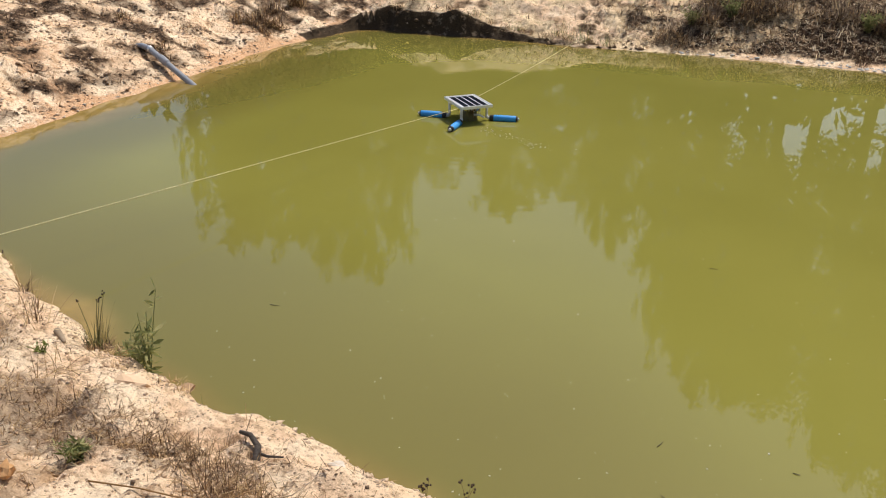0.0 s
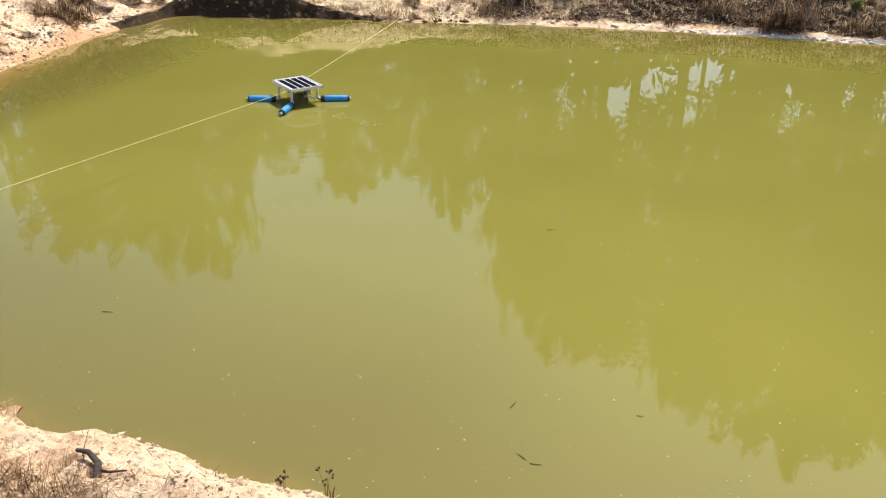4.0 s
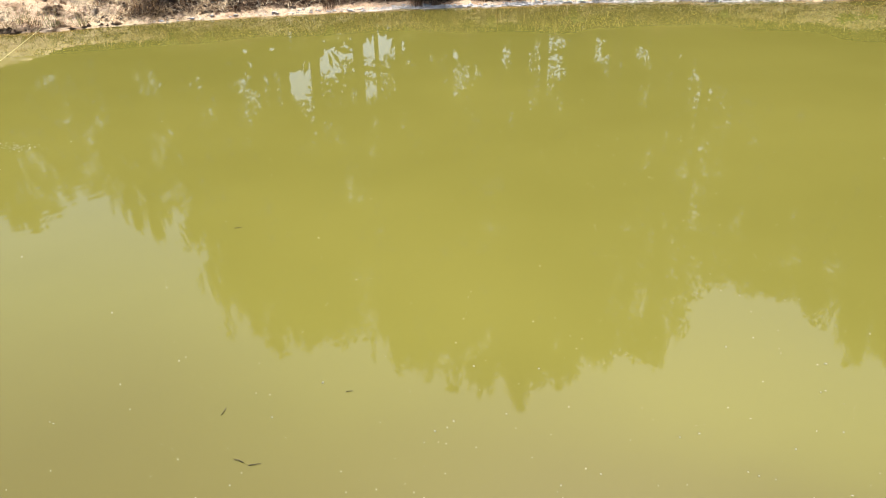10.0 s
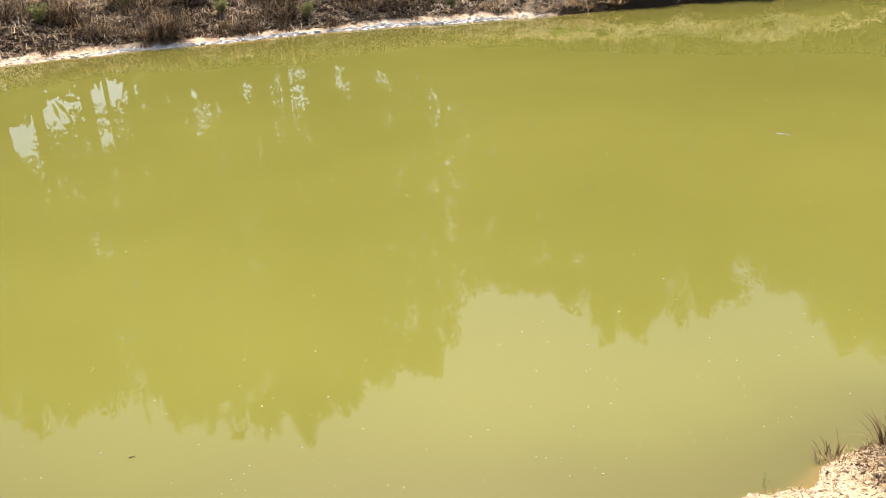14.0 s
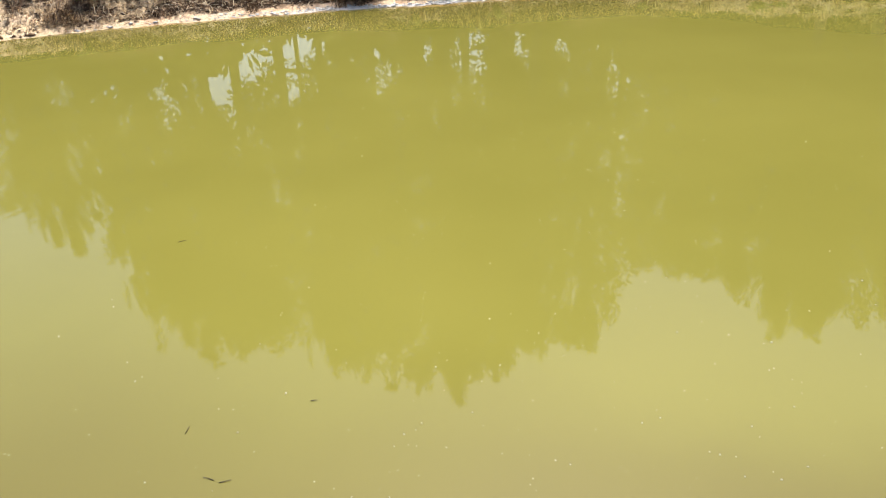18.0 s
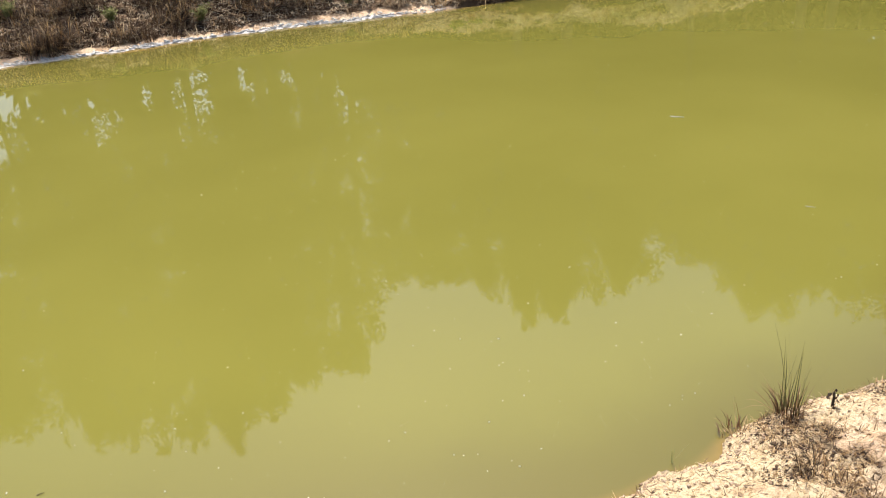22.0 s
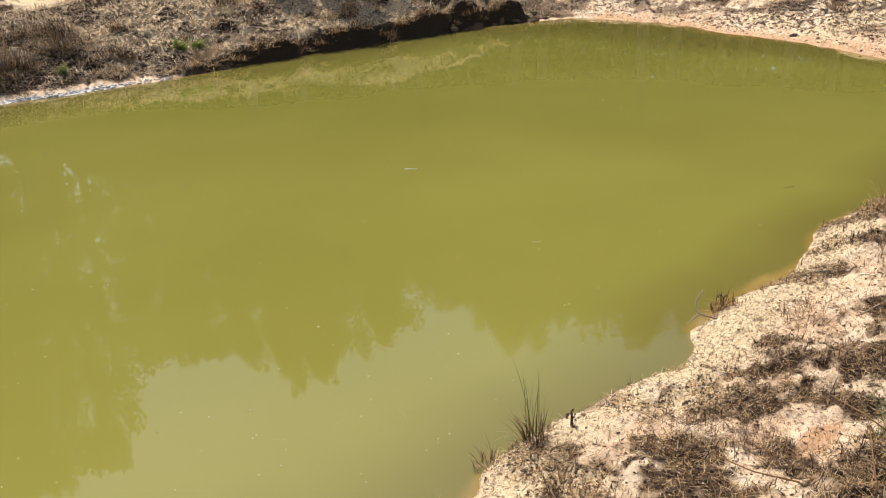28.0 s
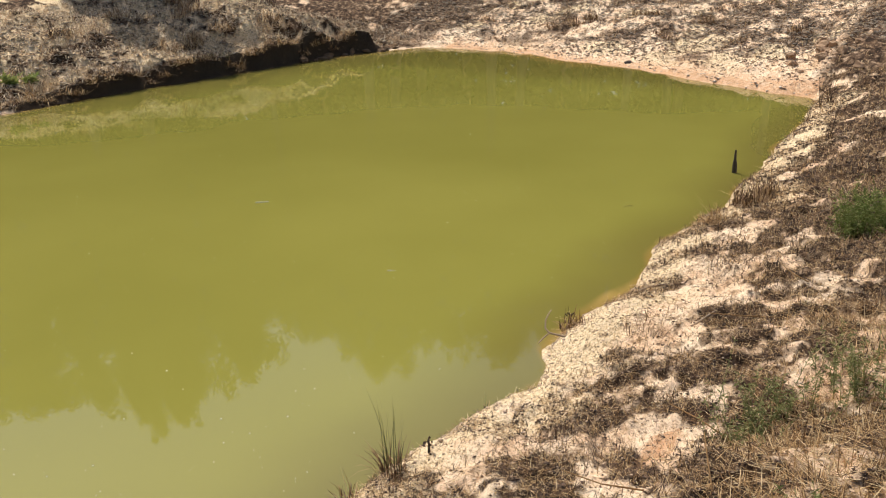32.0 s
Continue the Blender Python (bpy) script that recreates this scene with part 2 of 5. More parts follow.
CLOD = speckled("dry_clods", (0.56, 0.385, 0.245), (0.80, 0.615, 0.445), 26, 0.95, 0.6, per_island=0.28)
BROWNCLOD = speckled("brown_clods", (0.28, 0.175, 0.10), (0.60, 0.42, 0.27), 26, 0.95, 0.6, per_island=0.5)
TANSTONE = speckled("tan_stones", (0.50, 0.39, 0.28), (0.82, 0.70, 0.55), 30, 0.95, 0.4, per_island=0.3)
LITTER = speckled("dark_leaf_litter", (0.035, 0.020, 0.013), (0.22, 0.135, 0.085), 40, 0.95, 0.5, per_island=0.6)
BROWNLITTER = speckled("brown_litter", (0.12, 0.072, 0.042), (0.42, 0.275, 0.17), 40, 0.95, 0.5, per_island=0.5)
GREYLITTER = speckled("grey_dry_litter", (0.26, 0.205, 0.145), (0.72, 0.61, 0.47), 30, 0.95, 0.5, per_island=0.6)
# darkest clod tone, for the clods and blocks along the far cut
DARKCLOD = speckled("dark_clods", (0.06, 0.035, 0.017), (0.24, 0.145, 0.075), 20, 0.95, 0.6, per_island=0.5)
CHALK = speckled("white_stones", (0.70, 0.66, 0.60), (0.90, 0.87, 0.82), 30, 0.9, 0.4, per_island=0.2)
SOILBLOCK = speckled("dry_soil_block", (0.20, 0.115, 0.06), (0.50, 0.335, 0.20), 14, 0.95, 0.8)
PALESTONE = speckled("pale_stone", (0.52, 0.43, 0.34), (0.80, 0.72, 0.62), 24, 0.9, 0.5)
ORANGECLAY = speckled("orange_clay", (0.42, 0.20, 0.07), (0.70, 0.42, 0.20), 24, 0.95, 0.7)
CLAYSTONE = speckled("pale_clay_lump", (0.58, 0.38, 0.22), (0.82, 0.60, 0.42), 18, 0.95, 0.5)
PVC = speckled("white_pvc", (0.62, 0.62, 0.60), (0.80, 0.80, 0.79), 20, 0.4, 0.05)
GREYPIPE = speckled("grey_plastic_pipe", (0.20, 0.21, 0.23), (0.36, 0.37, 0.40), 9, 0.38, 0.08)
FOAM = speckled("blue_foam", (0.02, 0.22, 0.60), (0.05, 0.36, 0.80), 60, 0.6, 0.25)
BLACK = speckled("black_rubber", (0.010, 0.010, 0.012), (0.03, 0.03, 0.033), 30, 0.5, 0.1)
ALLOY = speckled("aluminium", (0.62, 0.63, 0.65), (0.80, 0.81, 0.83), 50, 0.35, 0.05, 0.6)
WHITEBACK = speckled("white_backsheet", (0.66, 0.67, 0.68), (0.78, 0.79, 0.80), 30, 0.25, 0.02)
CELL = speckled("solar_cell", (0.006, 0.007, 0.016), (0.014, 0.016, 0.034), 90, 0.12, 0.02)
ROPE = speckled("yellowed_rope", (0.52, 0.44, 0.18), (0.80, 0.72, 0.42), 160, 0.8, 0.4)
BUBBLE = speckled("pale_foam", (0.66, 0.64, 0.44), (0.85, 0.84, 0.68), 50, 0.4, 0.1)
PUMP = speckled("algae_coated_pump", (0.05, 0.05, 0.015), (0.16, 0.14, 0.045), 50, 0.7, 0.3)


# ---- tools for shapes ----
def part(name, bm, mat, parent=None, label="", smooth=False):
    """Links a bmesh as one mesh object, under a thing or under a part."""
    me = bpy.data.meshes.new(name)
    bm.to_mesh(me)
    bm.free()
    me.materials.append(mat)
    if smooth:
        me.shade_smooth()
    ob = new(name, me)
    if parent is not None:
        ob.parent = parent
    return tagged(ob, label)


def mesh_of(name, verts, quads, mat, parent=None, smooth=False):
    """One mesh object from arrays of places and of four-cornered faces (a corner given twice makes a triangle)."""
    me = bpy.data.meshes.new(name)
    q = np.asarray(quads, int)
    me.vertices.add(len(verts))
    me.vertices.foreach_set("co", np.asarray(verts, np.float32).ravel())
    me.loops.add(q.size)
    me.loops.foreach_set("vertex_index", q.ravel().astype(np.int32))
    me.polygons.add(len(q))
    me.polygons.foreach_set("loop_start", (np.arange(len(q)) * q.shape[1]).astype(np.int32))
    me.update(calc_edges=True)
    me.validate()
    me.materials.append(mat)
    if smooth:
        me.shade_smooth()
    ob = new(name, me)
    if parent is not None:
        ob.parent = parent
    return ob


def empty(name, x, y, z, turn=0):
    ob = new(name)
    ob.empty_display_size = 0.1
    ob.matrix_basis = pose(x, y, z, 0, 0, turn)
    return ob


def tube(bm, points, radii, sides=8, close=True):
    """A round rod along points, with its own radius at each of them."""
    rings = []
    for i, p in enumerate(points):
        p = Vector(p)
        ahead = (Vector(points[min(i + 1, len(points) - 1)]) - Vector(points[max(i - 1, 0)])).normalized()
        side = ahead.orthogonal().normalized() if abs(ahead.z) > 0.9 else ahead.cross(Vector((0, 0, 1))).normalized()
        up = side.cross(ahead)
        rings.append([bm.verts.new(p + (side * math.cos(a) + up * math.sin(a)) * radii[i]) for a in np.linspace(0, 2 * math.pi, sides, endpoint=False)])
    for a, b in zip(rings, rings[1:]):
        for i in range(sides):
            bm.faces.new((a[i], a[(i + 1) % sides], b[(i + 1) % sides], b[i]))
    if close:
        bm.faces.new(rings[0][::-1])
        bm.faces.new(rings[-1])
    return bm


def rod(points, radii, sides=8):
    if isinstance(radii, (int, float)):
        radii = [radii] * len(points)
    return tube(bmesh.new(), points, radii, sides)


def slab(sx, sy, sz, at=(0, 0, 0), bevel=0.004):
    bm = bmesh.new()
    bmesh.ops.create_cube(bm, size=1, matrix=Matrix.Translation(at) @ Matrix.Diagonal((sx, sy, sz, 1)))
    if bevel:
        bmesh.ops.bevel(bm, geom=bm.edges[:], offset=bevel, segments=2, affect="EDGES")
    return bm


def lump(sx, sy, sz, rng, rough=0.18, detail=2):
    """A stone or clod: a knobbly, slightly angular body."""
    bm = bmesh.new()
    bmesh.ops.create_icosphere(bm, subdivisions=detail, radius=1)
    off = Vector((rng.uniform(0, 50), rng.uniform(0, 50), rng.uniform(0, 50)))
    for v in bm.verts:
        k = 1 + rough * 2 * noise.noise(v.co * 1.3 + off) + rough * noise.noise(v.co * 3.1 + off)
        v.co = Vector((v.co.x * sx, v.co.y * sy, v.co.z * sz)) * k
    return bm


# ---- smooth random fields ----
def lattice(x, y, seed):
    xi, yi = np.floor(x).astype(np.int64), np.floor(y).astype(np.int64)
    fx, fy = x - xi, y - yi
    fx, fy = fx * fx * (3 - 2 * fx), fy * fy * (3 - 2 * fy)
    def h(a, b):
        k = (a * 374761393 + b * 668265263 + seed * 1442695041) & 0xFFFFFFFF
        k = ((k ^ (k >> 13)) * 1274126177) & 0xFFFFFFFF
        return ((k ^ (k >> 16)) & 0xFFFF) / 32767.5 - 1
    return (h(xi, yi) * (1 - fx) + h(xi + 1, yi) * fx) * (1 - fy) + (h(xi, yi + 1) * (1 - fx) + h(xi + 1, yi + 1) * fx) * fy


def fbm(x, y, size, octaves=4, seed=1, gain=0.5):
    total, amp = 0.0, 1.0
    for i in range(octaves):
        c, s = math.cos(0.6 * i + seed), math.sin(0.6 * i + seed)
        k = 2.03 ** i / size
        total = total + amp * lattice((x * c - y * s) * k, (x * s + y * c) * k, seed + 17 * i)
        amp *= gain
    return total


def smooth(a, b, x):
    t = np.clip((x - a) / (b - a), 0, 1)
    return t * t * (3 - 2 * t)


# ---- the shore line, side by side ----
SHORE_NEAR = [(12.55, 1.98), (11.9, 1.95), (11.0, 1.84), (9.9, 1.83), (9.3, 1.79), (8.8, 1.74), (8.3, 1.76), (7.8, 1.77), (7.3, 1.71), (6.9, 1.78), (6.5, 1.88), (6.2, 1.91), (5.9, 1.86), (5.5, 1.79), (5.2, 1.80),
              (4.75, 1.86), (4.5, 1.90), (4.25, 1.90), (4.05, 1.80), (3.8, 1.77), (3.4, 1.85), (3.1, 1.88), (2.85, 1.96), (2.6, 1.98), (2.35, 1.94), (2.0, 2.00), (1.5, 1.99), (0.0, 2.06), (-1.2, 2.24)]
SHORE_WEST = [(-1.6, 2.30), (-2.1, 2.31), (-2.5, 2.27), (-3.0, 2.37), (-3.5, 2.49), (-3.9, 2.66), (-4.5, 2.86), (-5.1, 3.05), (-5.9, 3.3), (-6.8, 3.7), (-7.4, 4.3),
              (-7.45, 4.85), (-7.5, 5.62), (-7.65, 6.63), (-7.7, 7.23), (-7.85, 8.17), (-8.0, 9.49), (-8.0, 10.58), (-7.73, 11.48)]
SHORE_FAR = [(-7.24, 11.65), (-6.72, 11.66), (-5.9, 11.85), (-5.0, 11.92), (-4.1, 12.05), (-3.0, 12.25), (-1.4, 12.38), (0.3, 12.40), (2.2, 12.3), (3.5, 12.22), (4.8, 11.98),
             (6.1, 11.68), (7.1, 11.58), (8.4, 11.48), (9.7, 11.22), (11.7, 10.93), (13.2, 10.70), (13.95, 10.27)]
SHORE_EAST = [(14.5, 9.95), (14.69, 8.89), (14.63, 7.71), (14.2, 6.63), (13.95, 5.32), (13.4, 4.20), (13.07, 3.48), (12.75, 2.73), (12.68, 2.25)]


def rounded_line(points, steps=3):
    p, out = np.array(points), []
    n = len(p)
    for i in range(n):
        a, b, c, d = p[i - 1], p[i], p[(i + 1) % n], p[(i + 2) % n]
        for t in np.arange(steps) / steps:
            out.append(0.5 * (2 * b + (c - a) * t + (2 * a - 5 * b + 4 * c - d) * t * t + (3 * b - a - 3 * c + d) * t ** 3))
    return np.array(out)


SHORE = rounded_line(SHORE_NEAR + SHORE_WEST + SHORE_FAR + SHORE_EAST)


def from_shore(x, y):
    """Metres from the water's edge: above 0 on land, below 0 on the pond."""
    x, y = np.atleast_1d(np.asarray(x, float)), np.atleast_1d(np.asarray(y, float))
    out = np.empty(len(x))
    a, b = SHORE, np.roll(SHORE, -1, axis=0)
    d = b - a
    dd = (d ** 2).sum(1)
    for i in range(0, len(x), 20000):
        px, py = x[i:i + 20000, None], y[i:i + 20000, None]
        t = np.clip(((px - a[:, 0]) * d[:, 0] + (py - a[:, 1]) * d[:, 1]) / dd, 0, 1)
        near = np.sqrt(((px - a[:, 0] - t * d[:, 0]) ** 2 + (py - a[:, 1] - t * d[:, 1]) ** 2).min(1))
        cross = ((a[:, 1] > py) != (b[:, 1] > py)) & (px < a[:, 0] + (py - a[:, 1]) / np.where(d[:, 1] == 0, 1e-9, d[:, 1]) * d[:, 0])
        out[i:i + 20000] = np.where(cross.sum(1) % 2 == 1, -near, near)
    return out


def lay_of_land(x, y):
    """Height of the ground and its distance from the water's edge."""
    x, y = np.atleast_1d(np.asarray(x, float)), np.atleast_1d(np.asarray(y, float))
    d = from_shore(x + 0.055 * fbm(x, y, 0.35, 3, 5), y + 0.055 * fbm(x, y, 0.35, 3, 9))
    d = d + (y > 9.5) * smooth(0.02, 0.1, d) * 0.06 * fbm(x, y, 0.25, 3, 15)
    near = y < 4.5
    cut = 0.05 + near * 0.17 * smooth(-4.0, -2.9, x) * (1 - smooth(0.8, 1.8, x))
    cut = cut - (y > 4.5) * 0.04
    cut = cut + (y > 10.3) * 0.31 * smooth(-8.3, -7.4, x) * (1 - smooth(-7.0, -4.4, x))
    cut = cut + (y > 9.4) * smooth(6.2, 8.6, x) * (1 - smooth(13.3, 14.0, x)) * (0.20 + 0.22 * smooth(9.6, 12.4, x))
    cut = cut * (1 + 0.40 * fbm(x, y, 0.5, 3, 3))
    west = (1 - smooth(-8.4, -7.4, x)) * (y > 4.0)
    east = smooth(12.2, 13.6, x) * smooth(1.6, 2.6, y)
    slope = 0.45 - 0.01 * west - 0.25 * east
    top = 1.0 + 0.3 * west + 0.3 * east
    land = np.maximum(d, 0)
    land = land - (y > 4.5) * 0.2 * (1 - west) * (1 - np.exp(-land / 0.2))
    z = cut * smooth(0.0, 0.10, d) + top * (1 - np.exp(-slope * land / top))
    rough = smooth(0.0, 0.5, d)
    z = z + rough * (0.045 * fbm(x, y, 1.3, 3, 21) + np.where(y < 4.5, 0.033, np.where(x < -6.5, 0.055, 0.04)) * fbm(x, y, 0.32, 3, 31)) + (0.25 + 0.75 * rough) * smooth(0.0, 0.06, d) * np.where(y < 4.5, 0.019, 0.030) * fbm(x, y, 0.085, 4, 41, 0.6)
    z = z - (y < 4.5) * smooth(0.03, 0.12, d) * 0.016 * smooth(0.15, 0.7, fbm(x, y, 0.10, 2, 43))
    z = z + smooth(6, 40, d) * 0.5 * fbm(x, y, 30, 3, 51)
    z = np.where(d < 0, -np.minimum(1.3, 0.30 * -d) - 0.004, z + 0.006)
    return z, d


def ground_at(x, y):
    return float(lay_of_land(x, y)[0][0])


def litter_at(x, y, d):
    """How thickly dead grass covers the soil, 0 to 1."""
    patch = 0.5 + 0.5 * fbm(x, y, 0.55, 4, 61, 0.6)
    fine = 0.5 + 0.5 * fbm(x, y, 0.28, 4, 71, 0.7)
    near_east = (y < 4) * smooth(0.6, 2.4, x + 0.9 * fbm(x, y, 1.1, 4, 73, 0.6)) * (0.14 + 0.78 * smooth(0.38, 0.72, fine + 0.55 * (smooth(0.15, 1.5, d) - 0.5) + 0.42 * smooth(4.6, 6.5, x)))
    near_east = near_east * (1 - smooth(12.0, 12.8, x) * smooth(1.9, 2.3, y))
    near_west = (y < 4) * (1 - smooth(0.6, 2.2, x)) * smooth(0.50, 0.85, patch) * 0.55 * smooth(0.0, 0.5, d)
    far = (y > 9.6) * smooth(-3.6, -1.8, x + 0.9 * fbm(x, y, 1.2, 2, 81)) * (1 - smooth(14.2, 15.2, x)) * np.where(x < 6.4, smooth(0.16, 0.34, d), smooth(0.07, 0.15, d))
    far_west = (y > 10.5) * (1 - smooth(-3.6, -1.8, x)) * 0.75 * smooth(0.40, 0.72, 0.4 * patch + 0.6 * fine)
    west = (x < -6.8) * (y > 3.0) * smooth(0.34, 0.74, 0.4 * patch + 0.6 * fine) * 0.88 * smooth(0.0, 0.4, d)
    east = (x > 12.4) * (y > 2.2) * smooth(0.34, 0.70, 0.5 * patch + 0.5 * fine + 0.3 * smooth(9.5, 10.6, y)) * (0.62 + 0.33 * smooth(0.8, 2.2, d)) * smooth(0.25, 0.7, d)
    m = np.maximum.reduce([near_east, near_west, far, far_west, west, east])
    return np.clip(np.maximum(m, smooth(5, 9, d) * 0.8), 0, 1)


def steps_between(*runs):
    out = [runs[0][0]]
    for a, b, step in runs:
        n = max(1, int(round((b - a) / step)))
        out += list(a + (b - a) * (np.arange(n) + 1) / n)
    return np.array(out)


def build_ground():
    reach = 14.0 * 1.42 ** np.arange(1, 12)
    xs = np.r_[-14 - (reach[::-1] - 14), steps_between((-14, -8.8, 0.12), (-8.8, -4.6, 0.07), (-4.6, -1.0, 0.017), (-1.0, 1.8, 0.05), (1.8, 5.6, 0.017), (5.6, 8.5, 0.035), (8.5, 15.5, 0.07), (15.5, 22, 0.14)), 22 + (reach - 14)]
    ys = np.r_[-6 - (reach[::-1] - 14), steps_between((-6, -0.8, 0.08), (-0.8, 0.4, 0.03), (0.4, 2.75, 0.017), (2.75, 2.9, 0.05), (2.9, 10.2, 0.085), (10.2, 13.2, 0.045), (13.2, 16.5, 0.09), (16.5, 26, 0.2)), 26 + (reach - 14)]
    gx, gy = (a.ravel() for a in np.meshgrid(xs, ys))
    z, d = lay_of_land(gx, gy)
    nx, ny = len(xs), len(ys)
    i = (np.arange(ny - 1)[:, None] * nx + np.arange(nx - 1)).ravel()
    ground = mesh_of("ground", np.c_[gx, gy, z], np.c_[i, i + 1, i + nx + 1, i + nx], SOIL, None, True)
    fields = {
        "litter": litter_at(gx, gy, d),
        "loam": (gy < 4) * (smooth(0.6, 1.8, gx) * (1 - smooth(11.5, 12.5, gx)) * 0.85 * (1 - smooth(0.25, 0.62, d + 0.2 * fbm(gx, gy, 0.3, 3, 77))) + 0.35 * (1 - smooth(0.6, 1.8, gx)) * (1 - smooth(0.05, 0.3, d))) + 0.55 * (gx > 12.5) * (gy > 2.2) * (gy < 10) * smooth(0.1, 0.7, fbm(gx, gy, 0.9, 3, 79)) + 0.5 * (gy > 10.5) * (gx < -1.5) * (gx > -7.5) * smooth(-0.3, 0.4, fbm(gx, gy, 0.6, 4, 80, 0.6)) + 0.8 * (gy > 9.5) * smooth(5.6, 6.8, gx) * (1 - smooth(13.6, 14.4, gx)) * smooth(0.16, 0.32, d) * smooth(-0.5, 0.1, fbm(gx, gy, 0.5, 4, 84, 0.65)),
        # damp rim on the near bank; on the far cut faces, shade put into the colour
        "wet_and_shade": (1 - smooth(0.0, 0.10, d)) * 0.30 * (gy < 4) * (gx > -1) + (gy > 10.3) * (1 - smooth(0.10, 0.22, d)) * (0.75 * (1 - smooth(-5.2, -3.6, gx)) + 0.9 * smooth(6.0, 7.2, gx) * (1 - smooth(13.9, 14.5, gx))),
        "ochre": np.exp(-(((gx - 3.14) / 0.22) ** 2 + ((gy - 0.81) / 0.08) ** 2)) * 0.9 + (gx > 12.5) * (gy < 9.5) * (gy > 2.0) * (0.35 * (1 - smooth(0.5, 1.4, d)) + 0.22 * (1 - smooth(0.10, 0.5, d))) + (gx < -7) * (gy > 3) * (0.55 * (1 - smooth(0.0, 0.35, d)) + 0.42 * smooth(0.0, 0.7, fbm(gx, gy, 0.8, 4, 82, 0.6))),
        "crust": (gy > 10.5) * (1 - smooth(0.05, 0.17, d)) * smooth(-2.8, 1.5, gx) * (1 - smooth(5.6, 6.3, gx)) * 0.78 + 0.22 * ((gx < -7) * (gy > 4.5) * (gy < 9.6) + (gx > 12.8) * (gy > 4) * (gy < 9.4)) * (1 - smooth(0.04, 0.14, d)),
    }
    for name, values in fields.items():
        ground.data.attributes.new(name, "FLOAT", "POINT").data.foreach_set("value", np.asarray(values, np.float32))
    return tagged(ground, "pale sandy clay bank with patches of dead grass", "ground", kind="structure")


def build_water():
    xs, ys = steps_between((-9.2, 15.4, 0.09)), steps_between((0.9, 13.2, 0.09))
    gx, gy = (a.ravel() for a in np.meshgrid(xs, ys))
    nx = len(xs)
    d = -from_shore(gx + 0.1 * fbm(gx, gy, 0.8, 3, 91), gy + 0.1 * fbm(gx, gy, 0.8, 3, 95))
    # the bed falls away slowly in the west and east, steeply elsewhere
    shelf = 1.0 + (1 - smooth(2.4, 6.5, gy)) * (1.3 * smooth(0.5, 2.0, gx) - 0.45 * (1 - smooth(-1.5, 0.0, gx)) * smooth(-5.6, -4.6, gx)) - 0.80 * (1 - smooth(-7.2, -5.4, gx)) * (1 - smooth(8.5, 10.5, gy)) - (0.65 - 0.6 * (1 - smooth(2.6, 4.2, gy))) * smooth(11.6, 13.0, gx)
    i = (np.arange(len(ys) - 1)[:, None] * nx + np.arange(nx - 1)).ravel()
    water = mesh_of("water", np.c_[gx, gy, np.zeros(len(gx))], np.c_[i, i + 1, i + nx + 1, i + nx], WATER, None, True)
    water.data.attributes.new("depth", "FLOAT", "POINT").data.foreach_set("value", np.asarray(np.clip(d, 0, 5) * shelf, np.float32))
    return tagged(water, "still turbid yellow-green pond water", "water", kind="structure")


ground = build_ground()
water = build_water()


# ---- grass, straw and leaves ----
def blades(name, roots, length, width, mat, rng, lean=0.5, droop=0.6, parent=None, flat=0.0, ways=None, coarse=False):
    """Many thin tapered blades in one mesh. lean: how far they tilt, droop: how they bend over, flat: the share that lies on the ground."""
    n = len(roots)
    az = rng.uniform(0, 2 * np.pi, n) if ways is None else ways
    out = np.c_[np.cos(az), np.sin(az), np.zeros(n)]
    side = np.c_[-np.sin(az), np.cos(az), np.zeros(n)]
    tilt = np.abs(rng.normal(0, lean, n))
    lying = rng.random(n) < flat
    tilt = np.where(lying, rng.uniform(1.25, 1.55, n), np.minimum(tilt, 1.35))
    ln = length * rng.uniform(0.45, 1.25, n)
    wd = width * rng.uniform(0.6, 1.3, n)
    bend = np.where(lying, rng.uniform(-0.15, 0.15, n), droop * rng.uniform(0.2, 1.3, n))
    spine, p, ang = [roots], roots, tilt
    for _ in range(3):
        p = p + (out * np.sin(ang)[:, None] + np.array([0, 0, 1.0]) * np.cos(ang)[:, None]) * (ln / 3)[:, None]
        ang = np.minimum(ang + bend / 2, 2.4)
        spine.append(p)
    if coarse:
        v = np.stack([spine[0] - side * (wd / 2)[:, None], spine[0] + side * (wd / 2)[:, None], spine[2] - side * (wd * 0.35)[:, None], spine[2] + side * (wd * 0.35)[:, None], spine[3]], 1)
        base = (np.arange(n) * 5)[:, None]
        tri = np.concatenate([base + np.array(t) for t in ((0, 1, 3), (0, 3, 2), (2, 3, 4))])
        return mesh_of(name, v.reshape(-1, 3), tri, mat, parent)
    v = np.empty((n, 7, 3))
    for k, w in enumerate((1.0, 0.85, 0.55)):
        v[:, 2 * k] = spine[k] - side * (wd * w / 2)[:, None]
        v[:, 2 * k + 1] = spine[k] + side * (wd * w / 2)[:, None]
    v[:, 6] = spine[3]
    base = (np.arange(n) * 7)[:, None]
    tri = np.concatenate([base + np.array(t) for t in ((0, 1, 3), (0, 3, 2), (2, 3, 5), (2, 5, 4), (4, 5, 6))])
    return mesh_of(name, v.reshape(-1, 3), tri, mat, parent)


